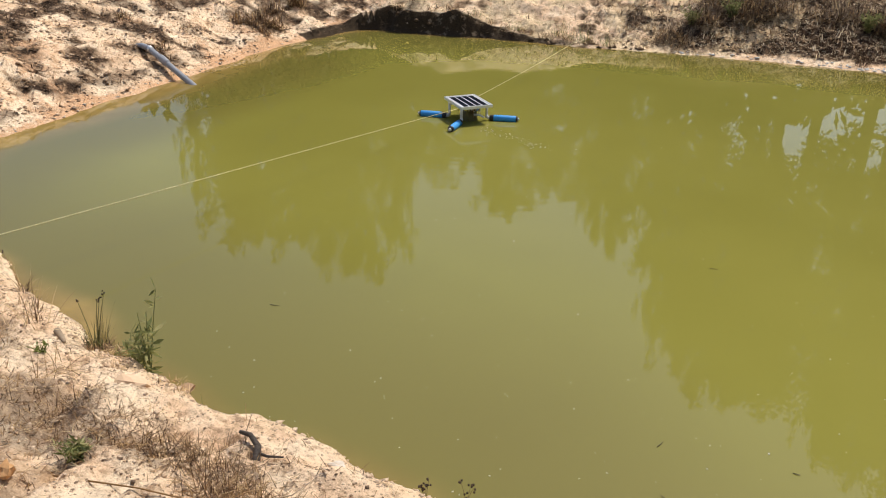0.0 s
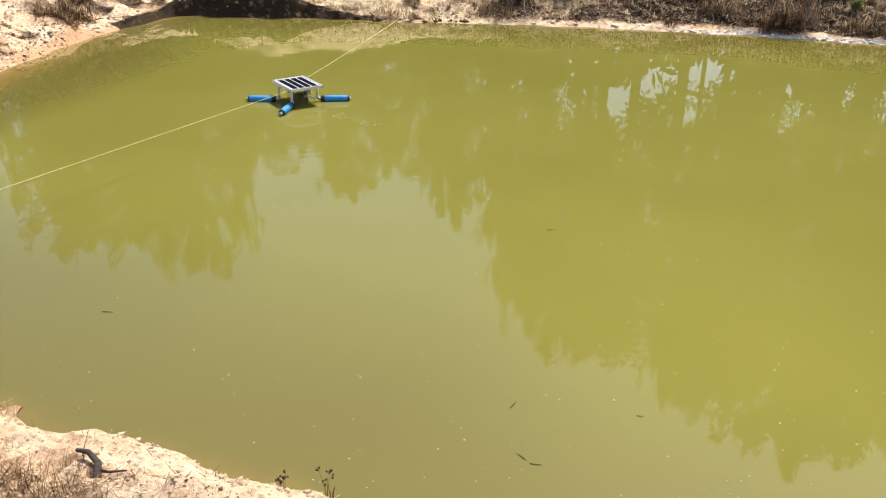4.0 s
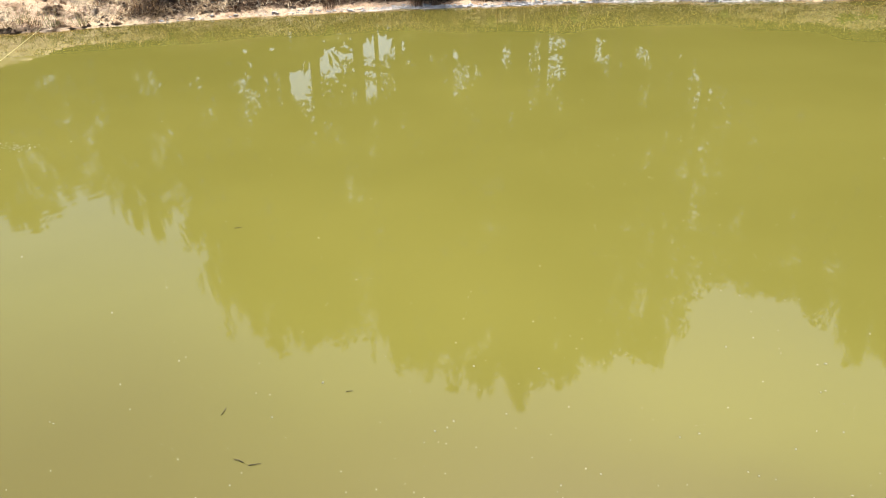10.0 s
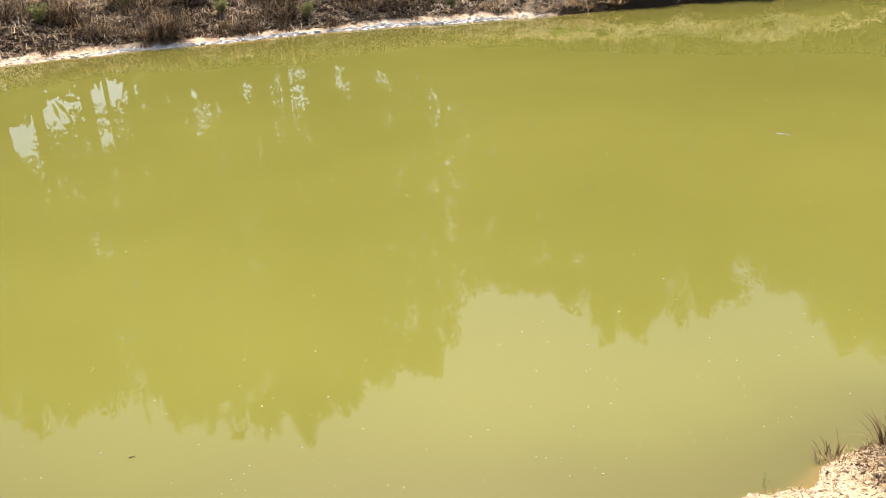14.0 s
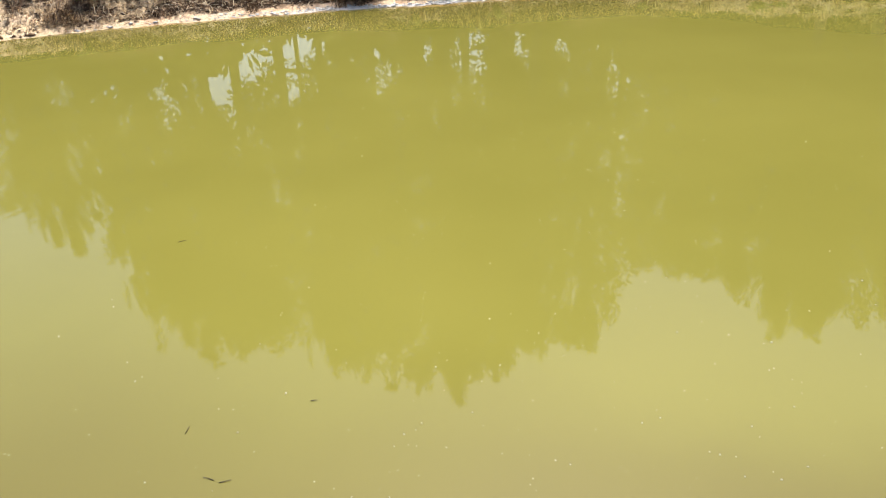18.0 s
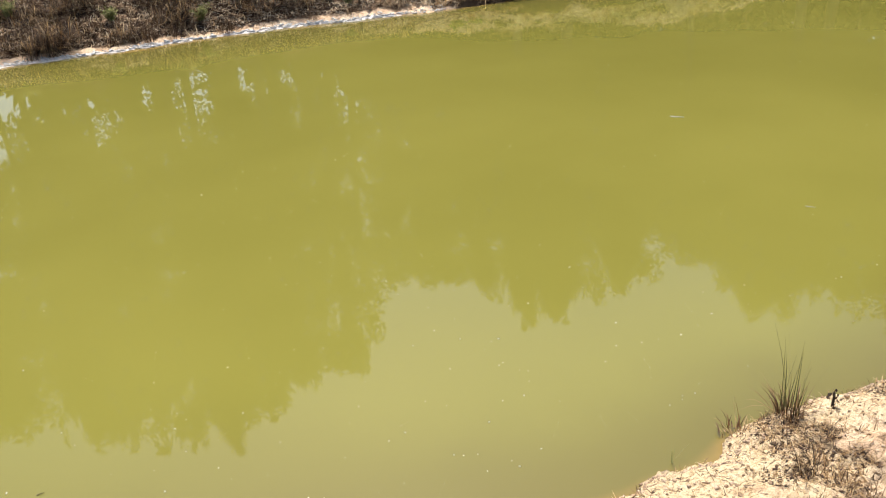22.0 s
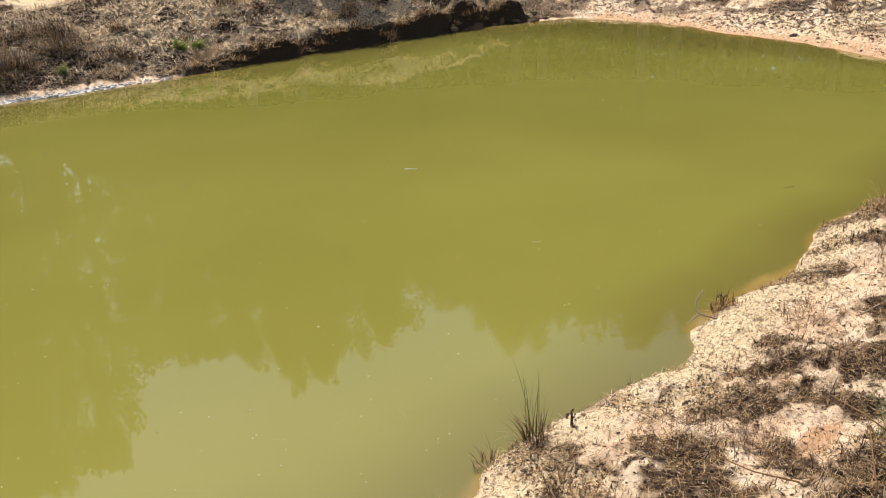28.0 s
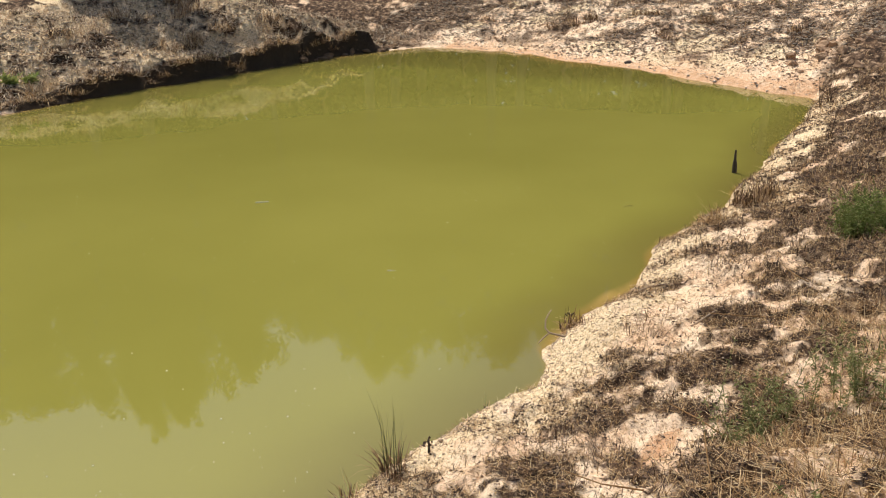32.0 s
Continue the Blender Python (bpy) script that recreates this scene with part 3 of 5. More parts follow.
def leaf_cloud(name, centres, ways, size, mat, rng, parent=None, slender=0.45):
    """Small pointed leaves, each a folded diamond of four corners."""
    n = len(centres)
    ways = ways / np.linalg.norm(ways, axis=1)[:, None]
    other = np.cross(ways, rng.normal(size=(n, 3)))
    other /= np.linalg.norm(other, axis=1)[:, None] + 1e-9
    s = (size * rng.uniform(0.6, 1.35, n))[:, None]
    v = np.stack([centres, centres + ways * s * 0.5 + other * s * slender / 2, centres + ways * s, centres + ways * s * 0.5 - other * s * slender / 2], 1)
    return mesh_of(name, v.reshape(-1, 3), np.arange(n * 4).reshape(n, 4), mat, parent)


# ---- the woods on the far side, known from their mirror image and their shadows ----
def tree(name, label, height, spread, clear, seed, leaves=2600, leaf=0.2, limbs=26):
    """A tapered, slightly crooked trunk, limbs that carry upright plumes of small drooping leaves, and gaps between them."""
    rng = np.random.default_rng(seed)
    t = empty(name, 0, 0, 0)
    steps = np.linspace(0, 1, 9)
    bx, by = rng.normal(0, 0.025 * height, 2)
    stem = [(bx * math.sin(s * 2.1), by * math.sin(s * 1.7), s * height * 0.96 - 0.2 * (s == 0)) for s in steps]
    r0 = height * 0.014
    part("trunk", rod(stem, [r0 * (1 - 0.9 * s) * (1.5 if s == 0 else 1) for s in steps], 9), BARK, t, smooth=True)
    feet, radius, tall = [], [], []
    def plume(at, r, h):
        feet.append(at)
        radius.append(r)
        tall.append(h)
    for i in range(limbs):
        f = clear + (0.93 - clear) * (i + rng.uniform(0.1, 0.9)) / limbs
        az = i * 2.4 + rng.uniform(-0.5, 0.5)
        wide = spread * (math.sin(math.pi * min(1, (1.04 - f) / (1.04 - clear)) ** 0.8) * 0.55 + 0.62 * (1 - f) ** 0.7 + 0.10) * rng.uniform(0.65, 1.15)
        k = np.array([np.interp(f, steps, [p[0] for p in stem]), np.interp(f, steps, [p[1] for p in stem]), f * height * 0.96])
        rise = rng.uniform(0.25, 0.75) * wide
        way = np.array([math.cos(az), math.sin(az), 0])
        line = [tuple(k + way * wide * s + np.array([0, 0, rise * s ** 1.4])) for s in (0, 0.35, 0.7, 1.0)]
        part("limb", rod(line, [r0 * 0.42 * (1 - f) + 0.03, r0 * 0.3 * (1 - f) + 0.022, r0 * 0.2 * (1 - f) + 0.014, 0.006], 5), BARK, t)
        for s in (0.25, 0.4, 0.55, 0.7, 0.85, 1.0):
            at = k + way * wide * s + np.array([0, 0, rise * s ** 1.4]) + rng.normal(0, 0.06 * spread, 3)
            r = (0.25 + 0.07 * spread) * rng.uniform(0.6, 1.25)
            plume(at - np.array([0, 0, 0.5 * r]), r, r * rng.uniform(1.8, 3.4))
    for j in range(5):
        plume(np.array([stem[-1][0] + rng.normal(0, 0.10 * spread), stem[-1][1] + rng.normal(0, 0.10 * spread), height * rng.uniform(0.84, 0.91)]), (0.2 + 0.05 * spread) * rng.uniform(0.7, 1.1), height * rng.uniform(0.05, 0.09))
    feet, radius, tall = np.array(feet), np.array(radius), np.array(tall)
    size = radius ** 1.6 * tall
    pick = rng.choice(len(feet), leaves, p=size / size.sum())
    up = rng.random(leaves) ** 1.3
    a = rng.uniform(0, 2 * np.pi, leaves)
    out = radius[pick] * np.sqrt(rng.random(leaves)) * (1 - up) ** 0.75 * (0.35 + 0.65 * smooth(0.0, 0.25, up + 0.06))
    at = feet[pick] + np.c_[out * np.cos(a), out * np.sin(a), up * tall[pick]] + rng.normal(0, 0.10, (leaves, 3))
    at[:, 2] = np.minimum(at[:, 2], height)
    droop = np.c_[np.cos(a), np.sin(a), np.full(leaves, -0.7)] + rng.normal(0, 0.6, (leaves, 3))
    tagged(leaf_cloud("crown", at, droop, leaf, LEAVES, rng, t, 0.5), kind="stuff")
    return tagged(t, label, "tree", "woods beyond the pond"), at[rng.choice(leaves, 2500)]


# how high the tree tops stand over the mirror, by bearing east of north, in degrees
SKYLINE_WEST = [(-50, 14), (-46.6, 16), (-46, 21.5), (-42, 24.3), (-38.8, 24), (-35.5, 27), (-32, 25.8), (-30.3, 24.3), (-29.2, 19.6), (-26.2, 19.4), (-24.2, 22.5), (-22.5, 22.3), (-20.5, 20.2), (-18.9, 20.5),
                (-17.4, 23.3), (-14.3, 25.5), (-13.3, 26.5), (-12.8, 29.2), (-10.3, 31.3), (-7.8, 33.5), (-5.5, 32.2), (-2.7, 32.2), (0, 34.4), (3.2, 34.9), (5.5, 35.9), (8.5, 37.3), (11.5, 37.1)]
SKYLINE_EAST = [(12.5, 34.6), (14.6, 36), (16.2, 34.7), (20.9, 34), (22.6, 31.4), (23.3, 29), (25.2, 27.8), (27.8, 29.4), (31.6, 28.6), (32.7, 29.4), (33.3, 31.6), (36.5, 31.6), (38.4, 30.3), (40.5, 29),
                (43.5, 28.8), (44.5, 26.6), (45.3, 24.8), (46.5, 28.3), (48.2, 27), (51.8, 30.2), (54, 29), (57.5, 27.8), (60.4, 29.2), (63.7, 27.7), (70, 28), (84, 26)]


def skyline(az):
    line = np.array(SKYLINE_WEST + SKYLINE_EAST)
    return np.interp(az, line[:, 0], line[:, 1])


def woods():
    made = [tree("tree", "tall green broadleaf tree with a spired crown", 20, 3.9, 0.26, 1, 15000, 0.21),
            tree("tree", "tall leafy tree with a loose ragged crown", 20, 3.4, 0.32, 2, 13500, 0.21, 24),
            tree("tree", "slim green tree with a narrow spiky crown", 20, 2.3, 0.24, 3, 11000, 0.20, 24),
            tree("tree", "full green tree with a broad leafy crown", 20, 4.6, 0.24, 4, 18000, 0.22, 32),
            tree("tree", "thinly leaved tree with bare limbs showing through", 20, 3.2, 0.40, 5, 3200, 0.2),
            tree("tree", "slender dense tree with a narrow pointed crown", 20, 1.05, 0.10, 6, 40000, 0.26, 44),
            tree("tree", "tall tree with a high crown on a clear stem", 20, 3.6, 0.38, 7, 15000, 0.21, 26)]
    stock, clouds, used = [m[0] for m in made], [m[1] for m in made], set()
    bins = np.arange(-50, 86, 0.5)
    tops = np.zeros(len(bins))
    def seen(az, far, el, kind, wide, turn):
        """The pose of a tree whose top stands at el, and the bearings and heights of its leaves."""
        x, y = far * math.sin(radians(az)), far * math.cos(radians(az))
        z = ground_at(x, y) - 0.1
        k = (far * math.tan(radians(el)) - 2.4 - z) / 20
        m = pose(x, y, z, 0, 0, turn) @ Matrix.Diagonal((k * wide, k * wide, k, 1))
        p = clouds[kind] @ np.array(m.to_3x3()).T + np.array(m.translation) + np.array([0, 0, 2.4])
        return m, np.degrees(np.arctan2(p[:, 0], p[:, 1])), np.degrees(np.arctan2(p[:, 2], np.hypot(p[:, 0], p[:, 1])))
    def plant(az, far, el, kind, wide, turn):
        m, a, e = seen(az, far, el, kind, wide, turn)
        np.maximum.at(tops, np.clip(((a + 50) / 0.5).astype(int), 0, len(bins) - 1), e)
        if kind in used:
            s = stock[kind].scale
            copy_thing(stock[kind], m @ Matrix.Diagonal((1 / s.x, 1 / s.y, 1 / s.z, 1)))
        else:
            used.add(kind)
            stock[kind].matrix_basis = m
    def fitted(az, far, kind, widths, turn):
        """Plants the broadest tree here that stays under the skyline."""
        best = None
        for wide in widths:
            for drop in np.arange(-0.3, 4.0, 0.4):
                el = float(skyline(az)) - drop
                over = np.percentile(seen(az, far, el, kind, wide, turn)[2] - skyline(seen(az, far, el, kind, wide, turn)[1]), 99.4)
                if over < 0.3:
                    break
            if best is None or drop < best[0] - 0.5:
                best = (drop, el, wide)
            if drop < 0.9:
                break
        plant(az, far, best[1], kind, best[2], turn)
    # the edge of the woods
    for i, az in enumerate(np.arange(-45.4, 84, 2.2)):
        far = 33.0 + (i * 5) % 4 - 3.5 * float(smooth(40, 50, az))
        fitted(az + 0.5 * math.sin(i * 2.3), far, 6 if -8.2 < az < -1.8 else 4 if 8.4 < az < 10.8 or 21 < az < 23.4 else (0, 1, 3, 1, 2)[i % 5], (1.1, 0.9, 0.72, 0.55, 0.42), (i * 137) % 360)
    # slim trees between them
    for i in range(26):
        gap = np.where((bins > -46) & (bins < 80), skyline(bins + 0.25) - tops, 0)
        j = int(np.argmax(gap))
        if gap[j] < 0.9:
            break
        fitted(float(bins[j]) + 0.25, 35.0 + i % 3, 2, (0.6, 0.42, 0.3), (i * 71) % 360)
        tops[j] = max(tops[j], skyline(bins[j] + 0.25) - 0.8)
    # three slender trees close behind the bank, and a bare one; then the depth of the woods
    nearer = [(34.1, 20.0, 31.2, 5), (37.5, 20.5, 31.2, 5), (40.2, 22.4, 29.4, 5), (45, 30, 25.5, 4)]
    behind = [(-43, 42, 20, 1), (-38.5, 43, 22, 0), (-33.5, 42, 21, 3), (-27, 44, 18.0, 1), (-22.5, 44, 18.5, 0), (-17.5, 42, 19, 3), (-13.5, 42, 22, 1), (3.5, 43, 27, 1),
              (13.5, 43, 28, 3), (17, 44, 26, 1), (26.5, 42, 24, 3), (30, 42, 24, 0), (33.2, 41, 26, 1), (38, 40, 26, 3), (41, 41, 25, 1), (48.7, 40, 25, 3), (54, 40, 26, 0), (59.5, 41, 25, 1), (63, 40, 25, 0), (66, 40, 25, 3), (71.5, 40, 25, 0), (75, 40, 25, 3)]
    for i, (az, far, el, kind) in enumerate(nearer + behind):
        plant(az, far, el, kind, 0.9 + 0.25 * ((i * 7) % 5) / 4, (i * 137) % 360)
    # scrub that closes the foot of the woods
    rng = np.random.default_rng(8)
    n = 68000
    az = np.radians(rng.uniform(-48, 84, n))
    far = rng.uniform(30, 46, n)
    tall = 4.3 + 2.4 * smooth(24, 34, np.degrees(az)) + 2.6 * smooth(36, 44, np.degrees(az)) + 1.8 * fbm(np.degrees(az), far * 0, 4.0, 3, 3)
    x, y = far * np.sin(az), far * np.cos(az)
    at = np.c_[x, y, lay_of_land(x, y)[0] + rng.random(n) * tall]
    scrub = leaf_cloud("scrub", at, rng.normal(size=(n, 3)) + np.array([0, 0, 0.6]), 0.62, LEAVES, rng, None, 0.6)
    tagged(scrub, "dark green scrub along the foot of the woods", "scrub", kind="stuff")


woods()


# ---- floating aerator on its rope ----
def aerator():
    a = empty("floating_aerator", -3.95, 7.64, 0.0)
    turn = Matrix.Rotation(radians(-40.2), 4, "Z")
    top = Matrix.Translation((0, 0, 0.185)) @ turn
    long, short = 0.47, 0.345
    def put(name, bm, mat, parent=a, label="", smooth_it=False):
        return part(name, bm, mat, parent, label, smooth_it)
    panel = put("solar_panel", slab(long - 0.03, short - 0.03, 0.010, (0, 0, 0), 0.001), WHITEBACK, a, "small solar panel with white grid lines")
    panel.matrix_basis = top
    for sx, sy, px, py in ((long, 0.018, 0, short / 2 - 0.009), (long, 0.018, 0, -short / 2 + 0.009), (0.018, short - 0.037, long / 2 - 0.009, 0), (0.018, short - 0.037, -long / 2 + 0.009, 0)):
        put("frame_bar", slab(sx, sy, 0.028, (px, py, -0.003), 0.002), ALLOY, panel, "aluminium edge")
    bm_cell = slab((long - 0.07) / 9 - 0.007, (short - 0.07) / 4 - 0.014, 0.002, (0, 0, 0), 0)
    cell_mesh = bpy.data.meshes.new("cell")
    bm_cell.to_mesh(cell_mesh)
    bm_cell.free()
    cell_mesh.materials.append(CELL)
    for i in range(9):
        for j in range(4):
            c = new("cell", cell_mesh)
            c.parent = panel
            c.location = ((i - 4) * (long - 0.07) / 9, (j - 1.5) * (short - 0.07) / 4, 0.0065)
    put("cross_bar", rod([(-0.19, -0.06, 0.155), (0.19, 0.07, 0.155)], 0.012), PVC, smooth_it=True)
    put("cross_bar", rod([(0.03, -0.20, 0.153), (-0.05, 0.20, 0.153)], 0.012), PVC, smooth_it=True)
    for az in (195, 20, 277, 103):
        w = Vector((math.cos(radians(az)), math.sin(radians(az)), 0))
        put("leg", rod([w * 0.195 + Vector((0, 0, z)) for z in (0.170, 0.10, 0.035)], 0.014), PVC, smooth_it=True)
        put("elbow", rod([w * r + Vector((0, 0, z)) for r, z in ((0.193, 0.06), (0.196, 0.038), (0.21, 0.028), (0.235, 0.027))], 0.018), PVC, smooth_it=True)
        put("arm", rod([w * 0.22 + Vector((0, 0, 0.027)), w * 0.515 + Vector((0, 0, 0.027))], 0.013), PVC, smooth_it=True)
        f = put("float", rod([w * r + Vector((0, 0, 0.026)) for r in (0.262, 0.268, 0.35, 0.44, 0.495, 0.502)], [0.026, 0.033, 0.034, 0.033, 0.032, 0.026], 16), FOAM, a, "blue foam tube round the arm", True)
        put("tape_band", rod([w * r + Vector((0, 0, 0.026)) for r in (0.225, 0.23, 0.262, 0.268)], [0.026, 0.031, 0.0345, 0.0345], 16), BLACK, f, "black tape", True)
        put("end_ring", rod([w * r + Vector((0, 0, 0.026)) for r in (0.497, 0.500, 0.512, 0.515)], [0.0345, 0.0345, 0.028, 0.018], 16), BLACK, f, "black tape", True)
        put("end_cap", rod([w * 0.512 + Vector((0, 0, 0.026)), w * 0.530 + Vector((0, 0, 0.026))], 0.015, 12), PVC, f, smooth_it=True)
    put("pump", rod([(0.02, 0.0, -0.06), (0.02, 0.0, 0.02), (0.02, 0.0, 0.075), (0.02, 0, 0.085)], [0.075, 0.078, 0.07, 0.04], 14), PUMP, a, "algae-coated pump under the panel", True)
    for dx, dy in ((0.06, 0.02), (-0.05, 0.03), (0.03, -0.07)):
        put("hose", rod([(dx * 0.6, dy * 0.6, 0.17), (dx, dy, 0.12), (dx * 1.4, dy * 1.3, 0.07), (dx * 1.5, dy * 1.5, 0.0)], 0.007, 6), PUMP, a, smooth_it=True)
    g = np.random.default_rng(3)
    n = 90
    hang = np.c_[g.uniform(-0.11, 0.13, n), g.uniform(-0.09, 0.08, n), g.uniform(0.10, 0.165, n)]
    tagged(blades("trailing_roots", hang, -0.10, 0.004, THATCH, g, 0.25, 0.3, a), kind="stuff")
    put("outlet", rod([(0.06, -0.02, 0.06), (0.15, -0.04, 0.075), (0.21, -0.05, 0.06)], 0.011, 8), PVC, a, smooth_it=True)
    tagged(a, "floating aerator with solar panel, white pipe frame and blue foam floats", "aerator")


aerator()


def mooring(name, points, label):
    tagged(part(name, rod(points, 0.0026, 6), ROPE, smooth=True), label, "rope")


def sag(a, b, drop, n=14):
    return [tuple(Vector(a).lerp(Vector(b), t) - Vector((0, 0, 4 * drop * t * (1 - t)))) for t in np.linspace(0, 1, n)]


mooring("mooring_rope", sag((-4.77, 2.25, 0.352), (-3.93, 7.46, 0.165), 0.0), "thin yellowed rope stretched from the bank to the aerator")
mooring("mooring_rope", sag((-3.99, 7.84, 0.165), (-4.33, 11.99, 0.10), 0.015), "thin yellowed rope stretched from the aerator to the far bank")


def drain_pipe():
    p = empty("drain_pipe", 0, 0, 0)
    line = [(-8.46, 7.50, 0.315), (-8.36, 7.49, 0.335), (-8.24, 7.47, 0.325), (-8.10, 7.44, 0.275), (-7.95, 7.42, 0.21), (-7.75, 7.39, 0.12), (-7.42, 7.34, -0.02), (-7.0, 7.27, -0.2)]
    part("pipe", rod(line, 0.035, 16), GREYPIPE, p, "bent grey plastic pipe", True)
    # the pipe is solid: a black disc paints the shade inside its mouth
    part("pipe_mouth", rod([(-8.463, 7.5005, 0.3146), (-8.466, 7.501, 0.3138)], 0.030, 16), BLACK, p, "black disc as the shaded hollow of the open end")
    part("coupling", rod([(-8.02, 7.431, 0.242), (-8.00, 7.428, 0.233), (-7.90, 7.413, 0.190), (-7.88, 7.41, 0.181)], [0.040, 0.045, 0.045, 0.040], 16), GREYPIPE, p, smooth=True)
    part("strap", rod([(-8.21, 7.462, 0.318), (-8.18, 7.457, 0.308)], 0.042, 16), ALLOY, p, smooth=True)
    tagged(p, "bent grey plastic drain pipe running into the water", "pipe")


drain_pipe()


# ---- what covers the banks ----
def strewn(n, x0, x1, y0, y1, rng, cover, least=0.03):
    """About n random places on land inside the box, thicker where cover(x, y, d) is high; with their heights."""
    x, y = rng.uniform(x0, x1, n), rng.uniform(y0, y1, n)
    z, d = lay_of_land(x, y)
    keep = (d > least) & (rng.random(n) < cover(x, y, d))
    return np.c_[x, y, z - 0.002][keep]


def thatch(name, label, n, box, seed, length, width, mat, lean, droop, flat, cover=litter_at, least=0.03):
    rng = np.random.default_rng(seed)
    roots = strewn(n, *box, rng, cover, least)
    roots[:, 2] += 0.012 * rng.random(len(roots)) ** 2
    tagged(blades(name, roots, length, width, mat, rng, lean, droop, None, flat, None, True), label, "dry grass", kind="stuff")


def bare_patches(x, y, d):
    return 0.12 + 0.25 * litter_at(x, y, d)


thatch("dead_grass", "matted brown dead grass on the near bank", 120000, (1.4, 7.5, -0.9, 1.95), 11, 0.050, 0.0026, STRAW, 1.1, 0.9, 0.72)
thatch("dead_grass", "short dark dead grass stubble on the near bank", 100000, (1.4, 8.0, -0.9, 1.95), 12, 0.038, 0.0032, BRUSH, 1.1, 0.9, 0.55)
thatch("dead_grass", "dry brown grass along the near bank", 30000, (6.5, 13.2, -1.2, 2.0), 13, 0.08, 0.006, STRAW, 1.2, 0.8, 0.8)
thatch("dead_grass", "dark dead grass along the near bank", 26000, (5.0, 13.2, -1.2, 2.0), 14, 0.065, 0.007, BRUSH, 1.2, 0.6, 0.75)
thatch("dead_grass", "patches of broken straw on sandy ground", 46000, (-5.4, 0.2, 0.2, 2.7), 15, 0.055, 0.0026, STRAW, 1.0, 0.6, 0.85)
thatch("dead_grass", "dark broken stalks on sandy ground", 12000, (-5.4, 0.2, 0.2, 2.7), 16, 0.045, 0.0036, THATCH, 0.9, 0.6, 0.7)
thatch("scattered_straw", "single straws and twigs scattered on sand", 40000, (-5.4, 7.5, -0.2, 2.7), 17, 0.028, 0.0032, THATCH, 1.0, 0.5, 0.9, bare_patches, 0.01)
thatch("dead_grass", "dense matted dead grass on the far bank", 60000, (-4.5, 15.2, 10.5, 15.6), 18, 0.09, 0.014, PALESTRAW, 1.0, 1.0, 0.7)
thatch("dead_grass", "straw-coloured dead grass on the far bank", 85000, (-4.5, 15.2, 10.5, 15.6), 19, 0.13, 0.012, PALESTRAW, 1.1, 0.9, 0.85)
thatch("dead_grass", "thin dry grass on the sandy western bank", 26000, (-13.0, -6.9, 3.0, 13.6), 20, 0.08, 0.010, THATCH, 1.2, 0.7, 0.8)
thatch("dead_grass", "thin dry grass on the sandy eastern bank", 46000, (12.4, 20.0, 1.8, 13.0), 21, 0.08, 0.010, THATCH, 1.2, 0.7, 0.8)
thatch("scattered_straw", "pale straws scattered over the eastern bank", 16000, (12.4, 20.0, 1.0, 11.0), 22, 0.10, 0.010, STRAW, 1.2, 0.7, 0.85)

thatch("dead_grass", "patchy dry grass behind the near bank", 40000, (-6.0, 8.0, -5.5, -0.4), 29, 0.09, 0.008, STRAW, 1.1, 0.8, 0.75)
thatch("dead_grass", "dark dead grass behind the near bank", 16000, (-6.0, 8.0, -5.5, -0.4), 30, 0.06, 0.008, THATCH, 1.1, 0.8, 0.6)


def anywhere(x, y, d):
    return 0.35 + 0.3 * litter_at(x, y, d)


thatch("scattered_straw", "dark twigs and stalks scattered over the western bank", 26000, (-12.5, -6.9, 3.2, 13.0), 26, 0.05, 0.012, THATCH, 1.2, 0.6, 0.96, anywhere)
thatch("scattered_straw", "dark twigs and stalks scattered over the eastern bank", 26000, (12.5, 19.5, 2.0, 12.0), 27, 0.05, 0.012, THATCH, 1.2, 0.6, 0.96, anywhere)
thatch("scattered_straw", "dark stalks scattered over the sandy far bank", 16000, (-8.0, -1.5, 11.7, 14.5), 28, 0.07, 0.012, THATCH, 1.2, 0.6, 0.9, anywhere)
thatch("straw_tangle", "tangled mat of broken dry stalks on sand", 6500, (-3.0, -1.5, 1.35, 2.1), 23, 0.09, 0.0024, THATCH, 1.1, 0.5, 0.75, lambda x, y, d: np.exp(-((y - 1.74 - 0.06 * np.sin(5 * x)) / 0.12) ** 2) * (0.4 + 0.6 * smooth(-2.9, -2.2, x)))
thatch("straw_tangle", "tangled dark stalks on sand", 2600, (-3.0, -1.5, 1.35, 2.1), 24, 0.06, 0.0034, THATCH, 1.1, 0.4, 0.7, lambda x, y, d: np.exp(-((y - 1.74 - 0.06 * np.sin(5 * x)) / 0.13) ** 2) * (0.4 + 0.6 * smooth(-2.9, -2.2, x)))
thatch("straw_tangle", "golden dry grass matted on the near bank", 15000, (2.2, 4.6, -0.6, 0.75), 25, 0.10, 0.0034, STRAW, 1.0, 0.5, 0.75, lambda x, y, d: smooth(0.65, 0.25, y + 0.2 * fbm(x, y, 0.4, 3, 66)) * 0.8)


